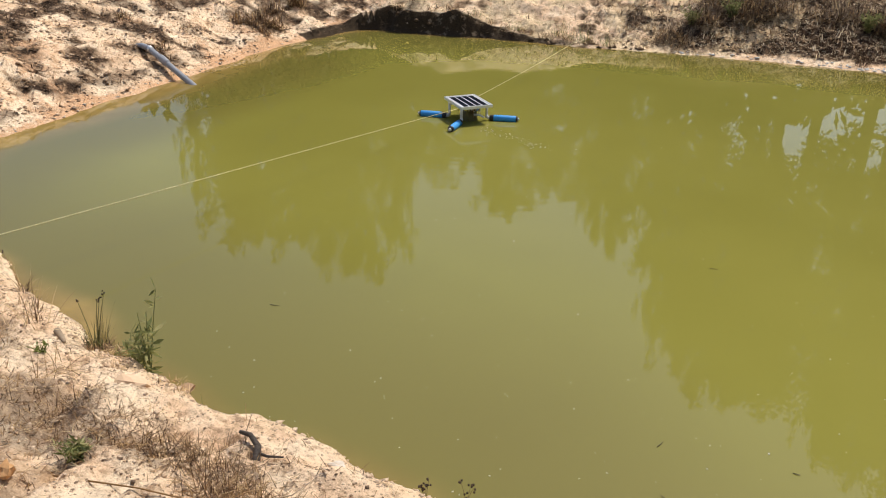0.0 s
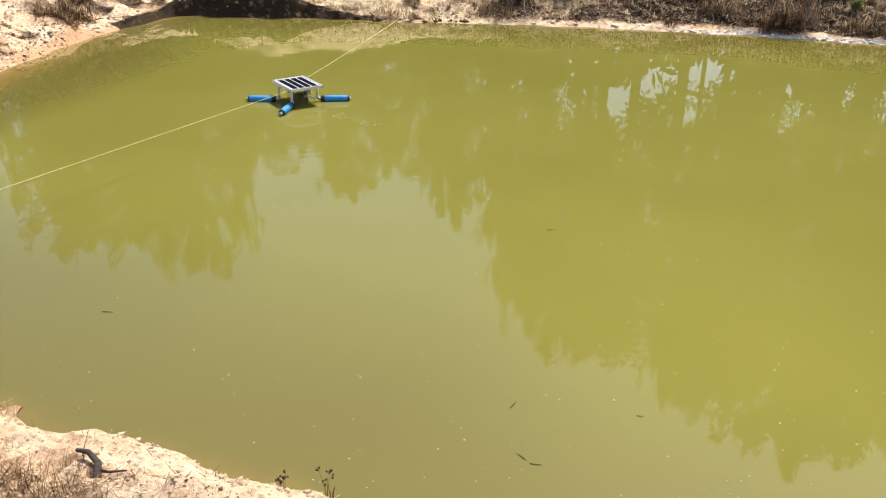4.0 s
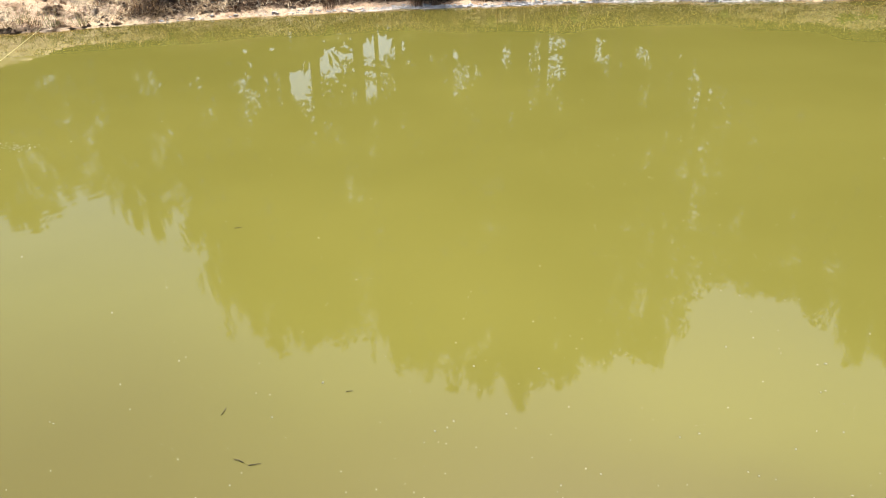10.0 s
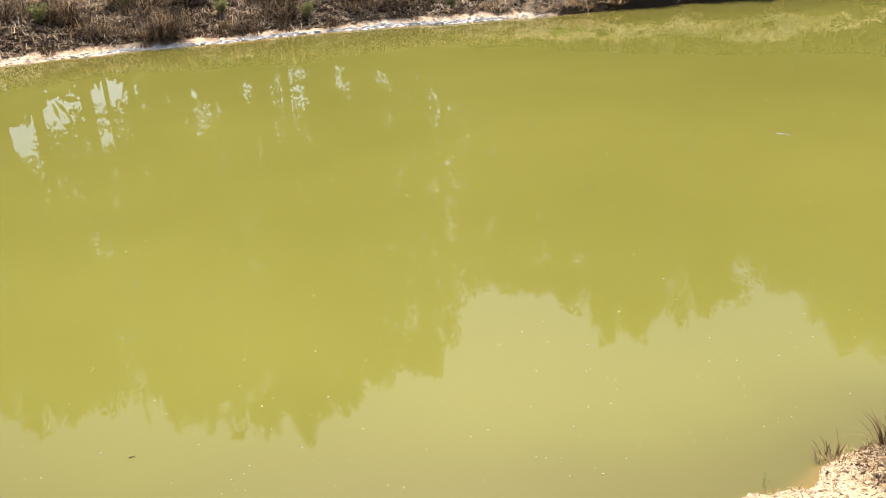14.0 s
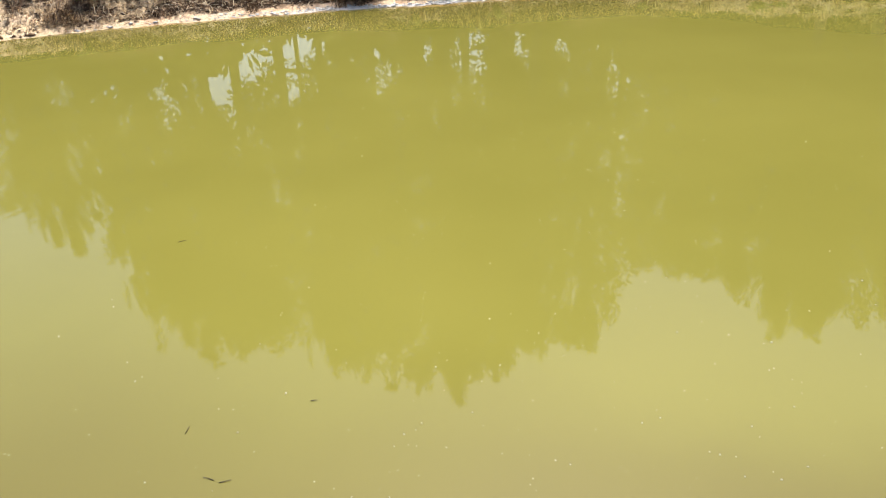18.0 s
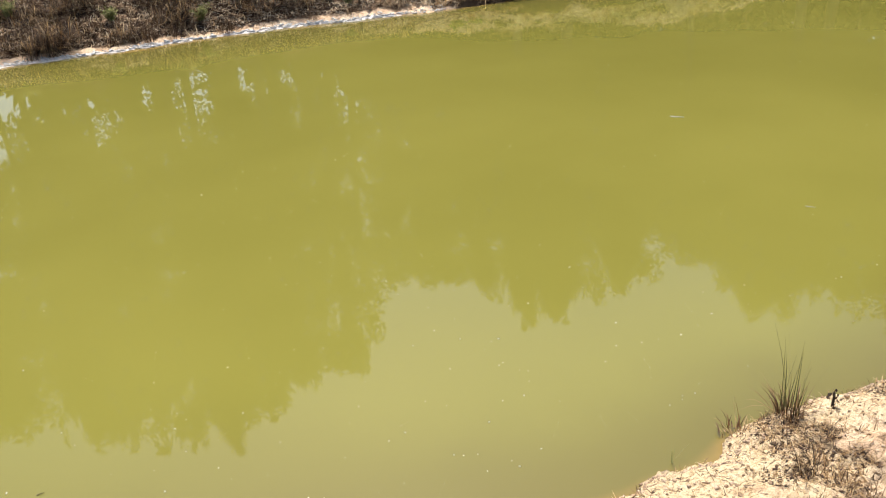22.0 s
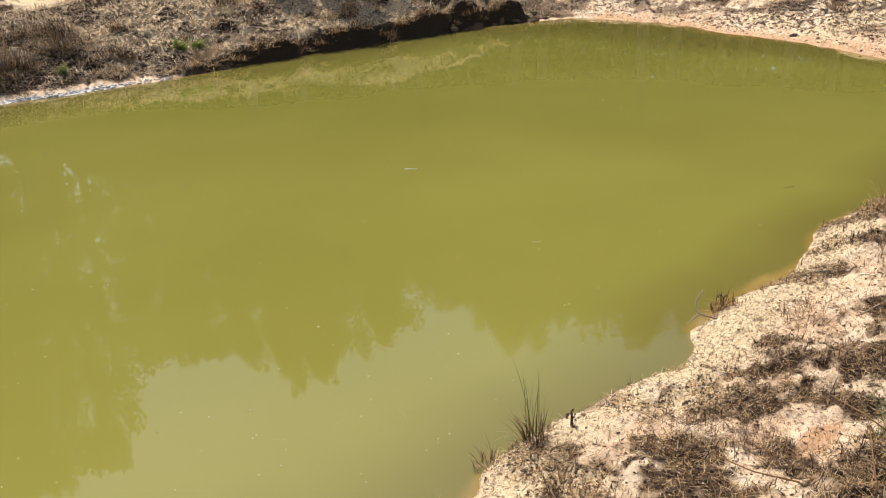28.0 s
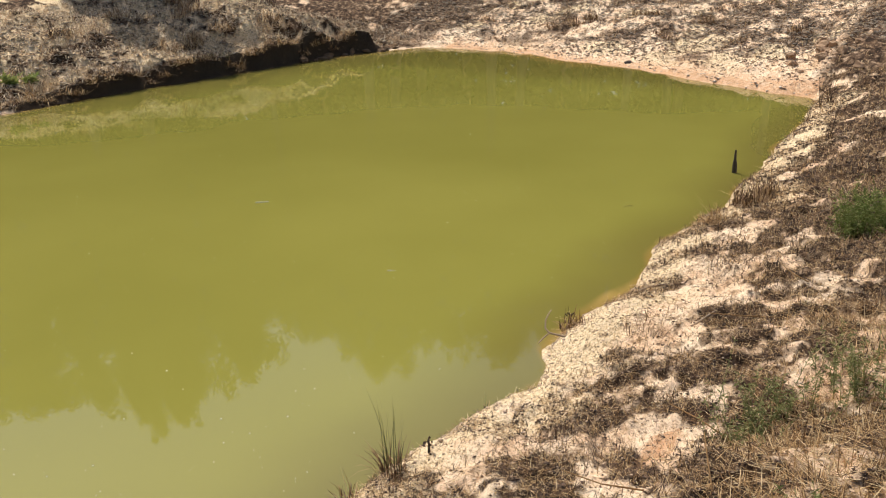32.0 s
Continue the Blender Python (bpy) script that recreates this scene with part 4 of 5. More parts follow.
def rubble(name, label, roots, size, mat, rng, squat=0.65, kind="stuff", category="clods"):
    """Many small angular lumps in one mesh, half sunk into the ground."""
    v0 = np.array([(1, 0, 0), (0, 1, 0), (-1, 0, 0), (0, -1, 0), (0, 0, 1), (0, 0, -0.6)], float)
    f0 = np.array([(0, 1, 4), (1, 2, 4), (2, 3, 4), (3, 0, 4), (1, 0, 5), (2, 1, 5), (3, 2, 5), (0, 3, 5)])
    n, k = len(roots), len(v0)
    s = size * np.exp(rng.normal(0, 0.38, n).clip(-0.8, 0.6))
    v = v0[None] * (1 + 0.28 * rng.normal(size=(n, k, 1)).clip(-1.5, 1.5))
    v = v * np.stack([rng.uniform(0.7, 1.4, n), rng.uniform(0.7, 1.2, n), squat * rng.uniform(0.7, 1.2, n)], 1)[:, None, :] * s[:, None, None]
    a = rng.uniform(0, 2 * np.pi, n)
    c, d = np.cos(a)[:, None], np.sin(a)[:, None]
    v = np.stack([v[..., 0] * c - v[..., 1] * d, v[..., 0] * d + v[..., 1] * c, v[..., 2]], -1)
    v = v + roots[:, None, :] + np.array([0, 0, 0.15])[None, None, :] * s[:, None, None]
    f = (np.arange(n) * k)[:, None, None] + f0[None]
    tagged(mesh_of(name, v.reshape(-1, 3), f.reshape(-1, 3), mat), label, category, kind=kind)


def crumbs():
    rng = np.random.default_rng(31)
    rubble("soil_crumbs", "small dry clods on the near bank", strewn(50000, -5.4, 7.0, -0.1, 2.7, rng, lambda x, y, d: 0.35 + 0.4 * smooth(0.6, 0.0, d), 0.0), 0.0048, CLOD, rng)
    rubble("soil_crumbs", "larger dry clods on the near bank", strewn(5200, -5.4, 7.0, -0.1, 2.7, rng, lambda x, y, d: 0.3 + 0.5 * smooth(0.45, 0.8, 0.5 + 0.5 * fbm(x, y, 0.35, 3, 67)), 0.0), 0.0095, CLOD, rng, 0.5)
    rubble("soil_crumbs", "clods along the crumbling water's edge", strewn(16000, -5.4, 8.0, 1.4, 3.2, rng, lambda x, y, d: np.exp(-((d - 0.06) / 0.07) ** 2), -0.02), 0.009, CLOD, rng)
    rubble("soil_crumbs", "dry clods on the western bank", strewn(3500, -12.5, -7.0, 3.2, 12.5, rng, lambda x, y, d: 0.5 + 0 * d, 0.02), 0.015, CLOD, rng)
    rubble("soil_crumbs", "dry clods on the eastern bank", strewn(7000, 12.5, 19.0, 2.0, 10.5, rng, lambda x, y, d: 0.5 + 0 * d, 0.02), 0.016, CLOD, rng)
    rubble("soil_crumbs", "small brown crumbs of soil on the near bank", strewn(36000, -5.4, 7.0, -0.1, 2.7, rng, lambda x, y, d: 0.3 + 0.6 * smooth(0.5, 0.8, 0.5 + 0.5 * fbm(x, y, 0.2, 3, 63)), 0.0), 0.0062, BROWNCLOD, rng, 0.45)
    rubble("soil_crumbs", "brown crumbs of soil on the western bank", strewn(9000, -12.5, -7.0, 3.2, 12.5, rng, lambda x, y, d: 0.2 + 0.7 * smooth(0.4, 0.8, 0.5 + 0.5 * fbm(x, y, 0.5, 3, 63)), 0.08), 0.019, BROWNCLOD, rng, 0.45)
    rubble("soil_crumbs", "grey-brown stones and crumbs on the eastern bank", strewn(22000, 12.5, 19.0, 2.0, 11.5, rng, lambda x, y, d: (0.2 + 0.7 * smooth(0.4, 0.8, 0.5 + 0.5 * fbm(x, y, 0.7, 3, 63))) * smooth(0.1, 0.7, d), 0.08), 0.019, BROWNCLOD, rng, 0.45)
    rubble("leaf_litter", "dark withered leaf litter on the near bank", strewn(95000, 1.4, 7.0, -0.6, 1.95, rng, lambda x, y, d: 0.9 * litter_at(x, y, d) ** 1.5, 0.02), 0.0062, LITTER, rng, 0.45, "stuff", "litter")
    rubble("leaf_litter", "dark withered leaf litter along the near bank", strewn(26000, 6.5, 12.6, -0.6, 1.98, rng, lambda x, y, d: 0.9 * litter_at(x, y, d), 0.02), 0.012, LITTER, rng, 0.45, "stuff", "litter")
    rubble("leaf_litter", "brown withered crumbs on sandy ground", strewn(30000, -5.4, 0.2, 0.2, 2.75, rng, lambda x, y, d: 0.05 + 0.7 * smooth(0.55, 0.85, 0.5 + 0.5 * fbm(x, y, 0.4, 4, 69, 0.65)) + 0.5 * np.exp(-((d - 0.12) / 0.09) ** 2) * (x < -2.6), 0.01), 0.0046, BROWNLITTER, rng, 0.3, "stuff", "litter")
    rubble("leaf_litter", "dark withered litter on the far bank", strewn(40000, -4.0, 13.0, 10.6, 15.0, rng, lambda x, y, d: litter_at(x, y, d) * (0.2 + 0.7 * (1 - smooth(4.5, 6.0, x))), 0.12), 0.018, LITTER, rng, 0.35, "stuff", "litter")
    rubble("dry_litter", "grey-brown dry litter on the far bank", strewn(40000, 3.0, 15.2, 10.6, 15.0, rng, lambda x, y, d: 0.75 * litter_at(x, y, d), 0.12), 0.020, GREYLITTER, rng, 0.30, "stuff", "litter")
    rubble("leaf_litter", "brown crumbs of litter on the western bank", strewn(60000, -12.5, -7.0, 3.2, 12.8, rng, lambda x, y, d: 0.15 + 0.7 * litter_at(x, y, d), 0.06), 0.011, BROWNLITTER, rng, 0.25, "stuff", "litter")
    rubble("dry_litter", "grey granular dry litter on the eastern bank", strewn(60000, 12.0, 20.0, 0.6, 12.0, rng, lambda x, y, d: 0.9 * smooth(0.9, 2.2, d + 0.9 * fbm(x, y, 1.2, 4, 57, 0.6)), 0.1), 0.018, GREYLITTER, rng, 0.28, "stuff", "litter")
    rubble("leaf_litter", "dark crumbs of litter on the eastern bank", strewn(26000, 12.0, 20.0, 0.6, 12.0, rng, lambda x, y, d: 0.10 + 0.7 * smooth(0.25, 0.7, fbm(x, y, 0.7, 4, 58, 0.65)), 0.05), 0.015, LITTER, rng, 0.3, "stuff", "litter")
    rubble("white_gravel", "white salt-crusted stones along the far water's edge", strewn(22000, -3.0, 6.6, 11.4, 12.9, rng, lambda x, y, d: np.exp(-((d - 0.07) / 0.05) ** 2) * (0.25 + 0.75 * smooth(-1.5, 2.5, x)), -0.01), 0.021, CHALK, rng, 0.42, "stuff", "gravel")
    rubble("white_gravel", "pale stones along the western water's edge", strewn(4000, -9.0, -7.0, 4.2, 10.0, rng, lambda x, y, d: np.exp(-((d - 0.05) / 0.05) ** 2) * 0.4, -0.01), 0.016, TANSTONE, rng, 0.5, "stuff", "gravel")
    rubble("white_gravel", "pale stones along the eastern water's edge", strewn(5000, 12.3, 15.2, 2.2, 10.4, rng, lambda x, y, d: np.exp(-((d - 0.07) / 0.07) ** 2) * 0.4, -0.01), 0.02, TANSTONE, rng, 0.5, "stuff", "gravel")
    rubble("soil_crumbs", "dark clods under the cut of the far bank", strewn(5000, -8.2, 14.4, 9.8, 12.6, rng, lambda x, y, d: np.exp(-((d - 0.05) / 0.06) ** 2) * np.maximum(smooth(6.2, 7.4, x), smooth(-7.5, -7.2, x) * (1 - smooth(-4.5, -2.0, x))), -0.01), 0.03, DARKCLOD, rng)


crumbs()


# ---- tufts, weeds and brush, each a thing of its own ----
def tuft_mesh(name, rng, n, spread, length, width, mat, parent, lean, droop, mound=0.0):
    a, r = rng.uniform(0, 2 * np.pi, n), spread * np.sqrt(rng.random(n))
    roots = np.c_[r * np.cos(a), r * np.sin(a), np.full(n, -0.01)]
    if mound:
        # a low heap of tangled stalks: they start at any height and point anywhere
        roots[:, 2] += mound * rng.random(n) * (1.05 - (r / spread) ** 2)
        return tagged(blades(name, roots, length, width, mat, rng, lean, droop, parent, 0.45, None), kind="stuff")
    return tagged(blades(name, roots, length, width, mat, rng, lean, droop, parent, 0.0, a + rng.normal(0, 0.7, n)), kind="stuff")


def rush_tuft(x, y, label, rng, tall=0.40, n=70, spread=0.05, heads=5, mat=None, lean=0.22, skirt=90, category="rush", name="rush_tuft"):
    """A tuft of stiff upright stems with a skirt of dead blades and a few seed heads."""
    t = empty(name, x, y, ground_at(x, y))
    tuft_mesh("foliage", rng, n, spread, tall * 0.85, 0.0034, mat or GREEN, t, lean, 0.22)
    if skirt:
        tuft_mesh("dead_foliage", rng, skirt, spread * 1.6, tall * 0.36, 0.0055, THATCH, t, 0.8, 1.0)
    for i in range(heads):
        a, k = rng.uniform(0, 6.28), rng.uniform(0.08, 0.28)
        top = Vector((math.cos(a) * k * tall, math.sin(a) * k * tall, tall * rng.uniform(0.85, 1.2)))
        st = part("flower_stem", rod([(0, 0, 0), top * 0.5 + Vector((0, 0, 0.03)), top], [q * min(1.0, tall / 0.3) for q in (0.0022, 0.0018, 0.0012)], 5), mat or GREEN, t)
        for j in range(3):
            bm = lump(0.0045, 0.0045, 0.006, rng, 0.2, 1)
            bm.transform(Matrix.Translation(top + Vector((rng.uniform(-.014, .014), rng.uniform(-.014, .014), rng.uniform(-0.012, 0.006)))))
            part("seed_head", bm, SEED, st)
    return tagged(t, label, category)


def leafy_weed(x, y, label, rng, tall=0.40, stems=4, leaf=0.055, mat=None, fan=0.35, category="weed", per_stem=26, wide=0.0):
    w = empty("leafy_weed", x, y, ground_at(x, y) - 0.01)
    mat = mat or SAGE
    for i in range(stems):
        a, k, h = rng.uniform(0, 6.28), rng.uniform(0.15, 1) * fan, tall * rng.uniform(0.55, 1.05)
        foot = Vector((wide * rng.normal(), wide * rng.normal(), 0))
        line = [foot + Vector((math.cos(a) * k * h * s ** 1.2, math.sin(a) * k * h * s ** 1.2, h * s)) for s in np.linspace(0, 1, 5)]
        st = part("stem", rod(line, [q * (0.0040 if stems < 12 else 0.0017) for q in (1, 0.85, 0.7, 0.5, 0.3)], 5), mat, w)
        s = rng.uniform(0.12, 1.0, per_stem)
        at = np.array([foot + Vector((math.cos(a) * k * h * q ** 1.2, math.sin(a) * k * h * q ** 1.2, h * q)) for q in s])
        ways = rng.normal(size=(per_stem, 3)) * np.array([1, 1, 0.6]) + np.array([0, 0, 0.25])
        tagged(leaf_cloud("foliage", at, ways, leaf, mat, rng, st, 0.26), kind="stuff")
    return tagged(w, label, category)


def dry_clump(x, y, label, rng, tall=0.2, n=160, spread=0.10, mat=None, droop=1.1, lean=0.55, width=0.006, category="dry grass", name="dry_grass_clump", group="", mound=0.55):
    c = empty(name, x, y, ground_at(x, y) - 0.01)
    tuft_mesh("foliage", rng, n, spread, tall, width, mat or THATCH, c, lean, droop, mound * tall)
    tuft_mesh("straw", rng, n // 3, spread * 1.1, tall * 1.05, width, STRAW, c, lean * 1.1, droop, mound * tall)
    return tagged(c, label, category, group)


def near_plants():
    rng = np.random.default_rng(41)
    rush_tuft(-3.56, 2.53, "dark green rush tuft with brown seed heads at the water's edge", rng, 0.34, 80, 0.045, 4, RUSHGREEN, 0.20)
    leafy_weed(-2.97, 2.35, "upright green leafy weed on the bank edge", rng, 0.42, 6, 0.060, SAGE, 0.4, "weed", 17)
    leafy_weed(-3.12, 2.38, "low bushy green weed on the bank edge", rng, 0.20, 9, 0.05, SAGE, 0.7, "weed", 20)
    leafy_weed(-3.38, 2.50, "small sprawling weed stem over the water", rng, 0.16, 3, 0.04, SAGE, 0.9, "weed", 14)
    rush_tuft(-4.35, 2.70, "single dry stalk with a seed head by the water", rng, 0.34, 6, 0.02, 1, STRAW, 0.1, 30)
    rush_tuft(-4.10, 2.55, "thin dry stalks by the water", rng, 0.20, 16, 0.05, 0, STRAW, 0.4, 40)
    rush_tuft(-3.85, 2.40, "sparse brown stalks on sand", rng, 0.18, 14, 0.05, 0, THATCH, 0.5, 20)
    rush_tuft(-2.57, 2.28, "small green reed shoot at the bank edge", rng, 0.13, 9, 0.018, 0, GREEN, 0.25, 14)
    rush_tuft(-2.50, 2.22, "small green shoots at the bank edge", rng, 0.07, 10, 0.03, 0, SAGE, 0.5, 8)
    rush_tuft(-2.22, 2.16, "one pale leaning grass blade on the bank edge", rng, 0.14, 2, 0.004, 0, STRAW, 0.5, 0)
    rush_tuft(-1.40, 2.20, "wiry brown weed with round seed heads", rng, 0.13, 3, 0.02, 6, THATCH, 0.3, 12)
    rush_tuft(-1.22, 2.18, "wiry brown weed with round seed heads", rng, 0.12, 3, 0.02, 4, THATCH, 0.3, 12)
    leafy_weed(-2.45, 1.55, "small grey-green weed on sand", rng, 0.09, 16, 0.035, SAGE, 1.1, "weed", 16)
    leafy_weed(-3.25, 2.02, "tiny green seedling on sand", rng, 0.06, 6, 0.03, GREEN, 1.0, "weed", 6)
    for x, y, tall, n in ((-2.95, 1.88, 0.15, 22), (-3.05, 1.92, 0.16, 24), (-3.80, 2.38, 0.26, 20), (-3.25, 2.33, 0.06, 110), (-3.42, 2.38, 0.07, 110), (-3.10, 2.24, 0.05, 90), (-1.90, 1.62, 0.15, 120), (-1.80, 1.64, 0.10, 90), (-2.2, 1.78, 0.09, 120), (-2.35, 1.72, 0.08, 120), (-2.9, 1.45, 0.08, 100), (-3.0, 2.14, 0.06, 50), (-2.62, 2.14, 0.05, 70)):
        dry_clump(x, y, "straggling clump of dry brown grass on sand", rng, tall, n, 0.09, STRAW if n < 100 else THATCH, 0.5, 1.15, 0.0036)
    # eastern part of the near bank
    rush_tuft(2.69, 1.87, "tall thin green-brown rush tuft at the water's edge", rng, 0.44, 26, 0.04, 0, RUSHGREEN, 0.09, 90)
    rush_tuft(2.50, 1.96, "leaning dry reed stalks at the water's edge", rng, 0.22, 8, 0.05, 0, STRAW, 0.6, 60)
    rush_tuft(2.17, 2.02, "two short reed shoots in shallow water", rng, 0.15, 4, 0.02, 0, SAGE, 0.2, 0)
    rush_tuft(3.08, 1.84, "two short reed shoots at the bank edge", rng, 0.11, 4, 0.03, 0, SAGE, 0.25, 8)
    rush_tuft(3.49, 1.86, "single thin reed stalk at the bank edge", rng, 0.19, 3, 0.008, 0, SAGE, 0.05, 14)
    dry_clump(2.40, 1.52, "spiky dead grass clump on the bank", rng, 0.12, 110, 0.05, BRUSH, 0.6, 0.7, 0.0036, mound=0.3)
    dry_clump(4.42, 1.80, "dark dead weed clump at the bank edge", rng, 0.09, 130, 0.08, THATCH, 0.4, 0.7, 0.005)
    rush_tuft(4.48, 1.84, "dead weed stalk with small dark pods", rng, 0.12, 6, 0.03, 3, THATCH, 0.4, 30)
    dry_clump(6.43, 1.55, "bleached spreading dry grass clump", rng, 0.20, 120, 0.08, STRAW, 0.9, 0.9, 0.006)
    dry_clump(7.1, 1.48, "dark brown dead grass clump", rng, 0.18, 180, 0.12, THATCH, 0.6, 0.6, 0.007)
    dry_clump(7.4, 1.40, "dark brown dead grass clump", rng, 0.18, 150, 0.10, THATCH, 0.6, 0.6, 0.007)
    leafy_weed(5.85, 0.52, "dense bright green bushy weed among dead grass", rng, 0.32, 70, 0.030, GREEN, 0.5, "weed", 26, 0.07)
    leafy_weed(6.05, 0.38, "dense bright green bushy weed among dead grass", rng, 0.28, 50, 0.030, GREEN, 0.55, "weed", 26, 0.08)
    leafy_weed(3.44, 0.46, "open grey-green weed among dead grass", rng, 0.26, 40, 0.022, SAGE, 0.7, "weed", 24, 0.085)
    leafy_weed(3.25, 0.52, "open grey-green weed among dead grass", rng, 0.15, 22, 0.022, SAGE, 0.8, "weed", 20, 0.07)
    leafy_weed(3.72, 0.20, "tall feathery green weed among dead grass", rng, 0.28, 50, 0.022, SAGE, 0.6, "weed", 26, 0.08)
    leafy_weed(2.62, 0.12, "low feathery green weed among dead grass", rng, 0.13, 26, 0.022, SAGE, 0.8, "weed", 20, 0.07)
    for i in range(78):
        x, y = rng.uniform(2.3, 9.8), rng.uniform(-0.2, 1.5)
        tone = rng.random()
        dry_clump(x, y, "dark withered grass clump on the near bank" if tone < 0.6 else "pale withered grass clump on the near bank", rng, rng.uniform(0.04, 0.075), 220, rng.uniform(0.12, 0.27), BRUSH if tone < 0.6 else THATCH, 0.4, 1.0, 0.0034, group="withered clumps on the near bank")
    for x, y, h in ((11.48, 1.76, 0.30), (11.55, 1.66, 0.42), (9.04, 1.22, 0.36), (10.84, 1.77, 0.24), (12.3, 1.80, 0.25)):
        rush_tuft(x, y, "dark reddish dead weed stalks at the water's edge", rng, h, 9, 0.03, 3, BRUSH, 0.10, 40, "weed")
    for x, y in ((9.6, 1.74), (8.95, 1.70), (7.6, 1.66)):
        rush_tuft(x, y, "few yellow-green reed blades in the shallows", rng, 0.15, 9, 0.04, 0, SAGE, 0.6, 10)


near_plants()


def far_plants():
    rng = np.random.default_rng(43)
    for x, y in ((-4.55, 12.22), (-4.30, 12.18), (-3.95, 12.20), (-4.75, 12.28)):
        rush_tuft(x, y, "green grass tuft on the far bank edge", rng, rng.uniform(0.22, 0.34), 60, 0.10, 0, SAGE, 0.5, 60, "grass tuft", "grass_tuft")
    for x, y in ((-6.05, 12.02), (-5.35, 12.12), (10.15, 11.36), (10.55, 11.34)):
        rush_tuft(x, y, "small green tuft on the lip of the cut bank", rng, 0.17, 50, 0.11, 0, GREEN, 0.7, 20, "grass tuft", "grass_tuft")
    for x, y, h in ((7.15, 12.25, 0.16), (7.45, 12.2, 0.14)):
        leafy_weed(x, y, "low broad-leaved green weed in dead grass", rng, h, 22, 0.10, GREEN, 1.2, "weed", 8)
    for x, y, h in ((3.1, 12.85, 0.24), (5.3, 12.45, 0.18), (2.9, 13.5, 0.3), (-2.95, 13.05, 0.28), (-2.45, 13.4, 0.3), (-0.6, 13.4, 0.3), (0.6, 13.6, 0.26), (1.9, 13.2, 0.2)):
        leafy_weed(x, y, "dark grey-green shrub among dead brush", rng, h, 26, 0.05, SAGE, 0.8, "shrub", 24)
    for x, y, h in ((0.72, 12.58, 0.30), (0.98, 12.55, 0.42), (2.25, 12.50, 0.40), (2.62, 12.52, 0.30), (3.30, 12.40, 0.30), (3.42, 12.42, 0.26), (-0.55, 12.62, 0.24), (1.75, 12.62, 0.28), (4.6, 12.25, 0.2), (5.2, 12.12, 0.2)):
        rush_tuft(x, y, "dark dead rush tuft at the far water's edge", rng, h, 90, 0.09, 0, BRUSH, 0.22, 50, "rush")
    for i in range(44):
        x, y = rng.uniform(-3.2, 6.0), rng.uniform(12.70, 14.0)
        dry_clump(x, y, "dark tangled mound of dead brush", rng, rng.uniform(0.22, 0.40), 330, rng.uniform(0.20, 0.38), BRUSH, 1.0, 1.25, 0.008, "brush", "dead_brush", "mounds of dead brush on the far bank")
    for i in range(34):
        x = rng.uniform(5.5, 13.5)
        y = 12.1 - 0.14 * (x - 6) + rng.uniform(0, 2.4)
        dry_clump(x, y, "brown dead heath clump on the far bank", rng, rng.uniform(0.12, 0.22), 150, rng.uniform(0.14, 0.28), BRUSH if rng.random() < 0.12 else (THATCH if rng.random() < 0.3 else PALESTRAW), 1.1, 0.7, 0.011, "brush", "dead_brush", "mounds of dead brush on the far bank")
    for x in np.arange(6.6, 13.4, 0.24):
        y = 11.72 - 0.155 * (x - 6.1) + 0.16 + rng.uniform(-0.03, 0.05)
        dry_clump(x, y, "dry grass overhanging the lip of the cut bank", rng, rng.uniform(0.10, 0.20), 70, 0.12, STRAW if rng.random() < 0.5 else THATCH, 1.4, 1.0, 0.010, "dry grass", "overhanging_grass", "grass along the lip of the cut bank")
    for x in np.arange(-7.3, -4.4, 0.3):
        y = 11.66 + 0.12 * (x + 7.2) + 0.2 + rng.uniform(-0.03, 0.05)
        dry_clump(x, y, "dry grass overhanging the lip of the cut bank", rng, rng.uniform(0.08, 0.16), 40, 0.12, THATCH, 1.4, 1.0, 0.010, "dry grass", "overhanging_grass", "grass along the lip of the cut bank")
    for i in range(16):
        x, y = rng.uniform(-11.5, -8.3), rng.uniform(4.2, 12.3)
        dry_clump(x, y, "thin dry clump on the sandy western bank", rng, rng.uniform(0.10, 0.2), 70, 0.12, THATCH, 0.9, 0.8, 0.009, group="dry clumps on the western bank")
    for i in range(9):
        x, y = rng.uniform(-8.9, -8.2), rng.uniform(9.2, 11.4)
        dry_clump(x, y, "brown clump of dead grass by the western shore", rng, rng.uniform(0.15, 0.28), 110, 0.12, THATCH, 0.9, 0.7, 0.010, group="dry clumps on the western bank")
    for i in range(22):
        x, y = rng.uniform(15.2, 19.0), rng.uniform(2.5, 10.0)
        dry_clump(x, y, "thin grey-brown clump on the sandy eastern bank", rng, rng.uniform(0.10, 0.2), 90, 0.16, THATCH, 0.9, 0.8, 0.011, group="dry clumps on the eastern bank")


far_plants()


# ---- sticks, stones and drift ----
def stick(name, points, r, mat, label, category="stick", knots=0, rng=None):
    bm = rod(points, [r * (1 - 0.5 * i / (len(points) - 1)) for i in range(len(points))], 7)
    return tagged(part(name, bm, mat, smooth=True), label, category)


def lying(points, lift):
    return [(x, y, ground_at(x, y) + lift) for x, y in points]


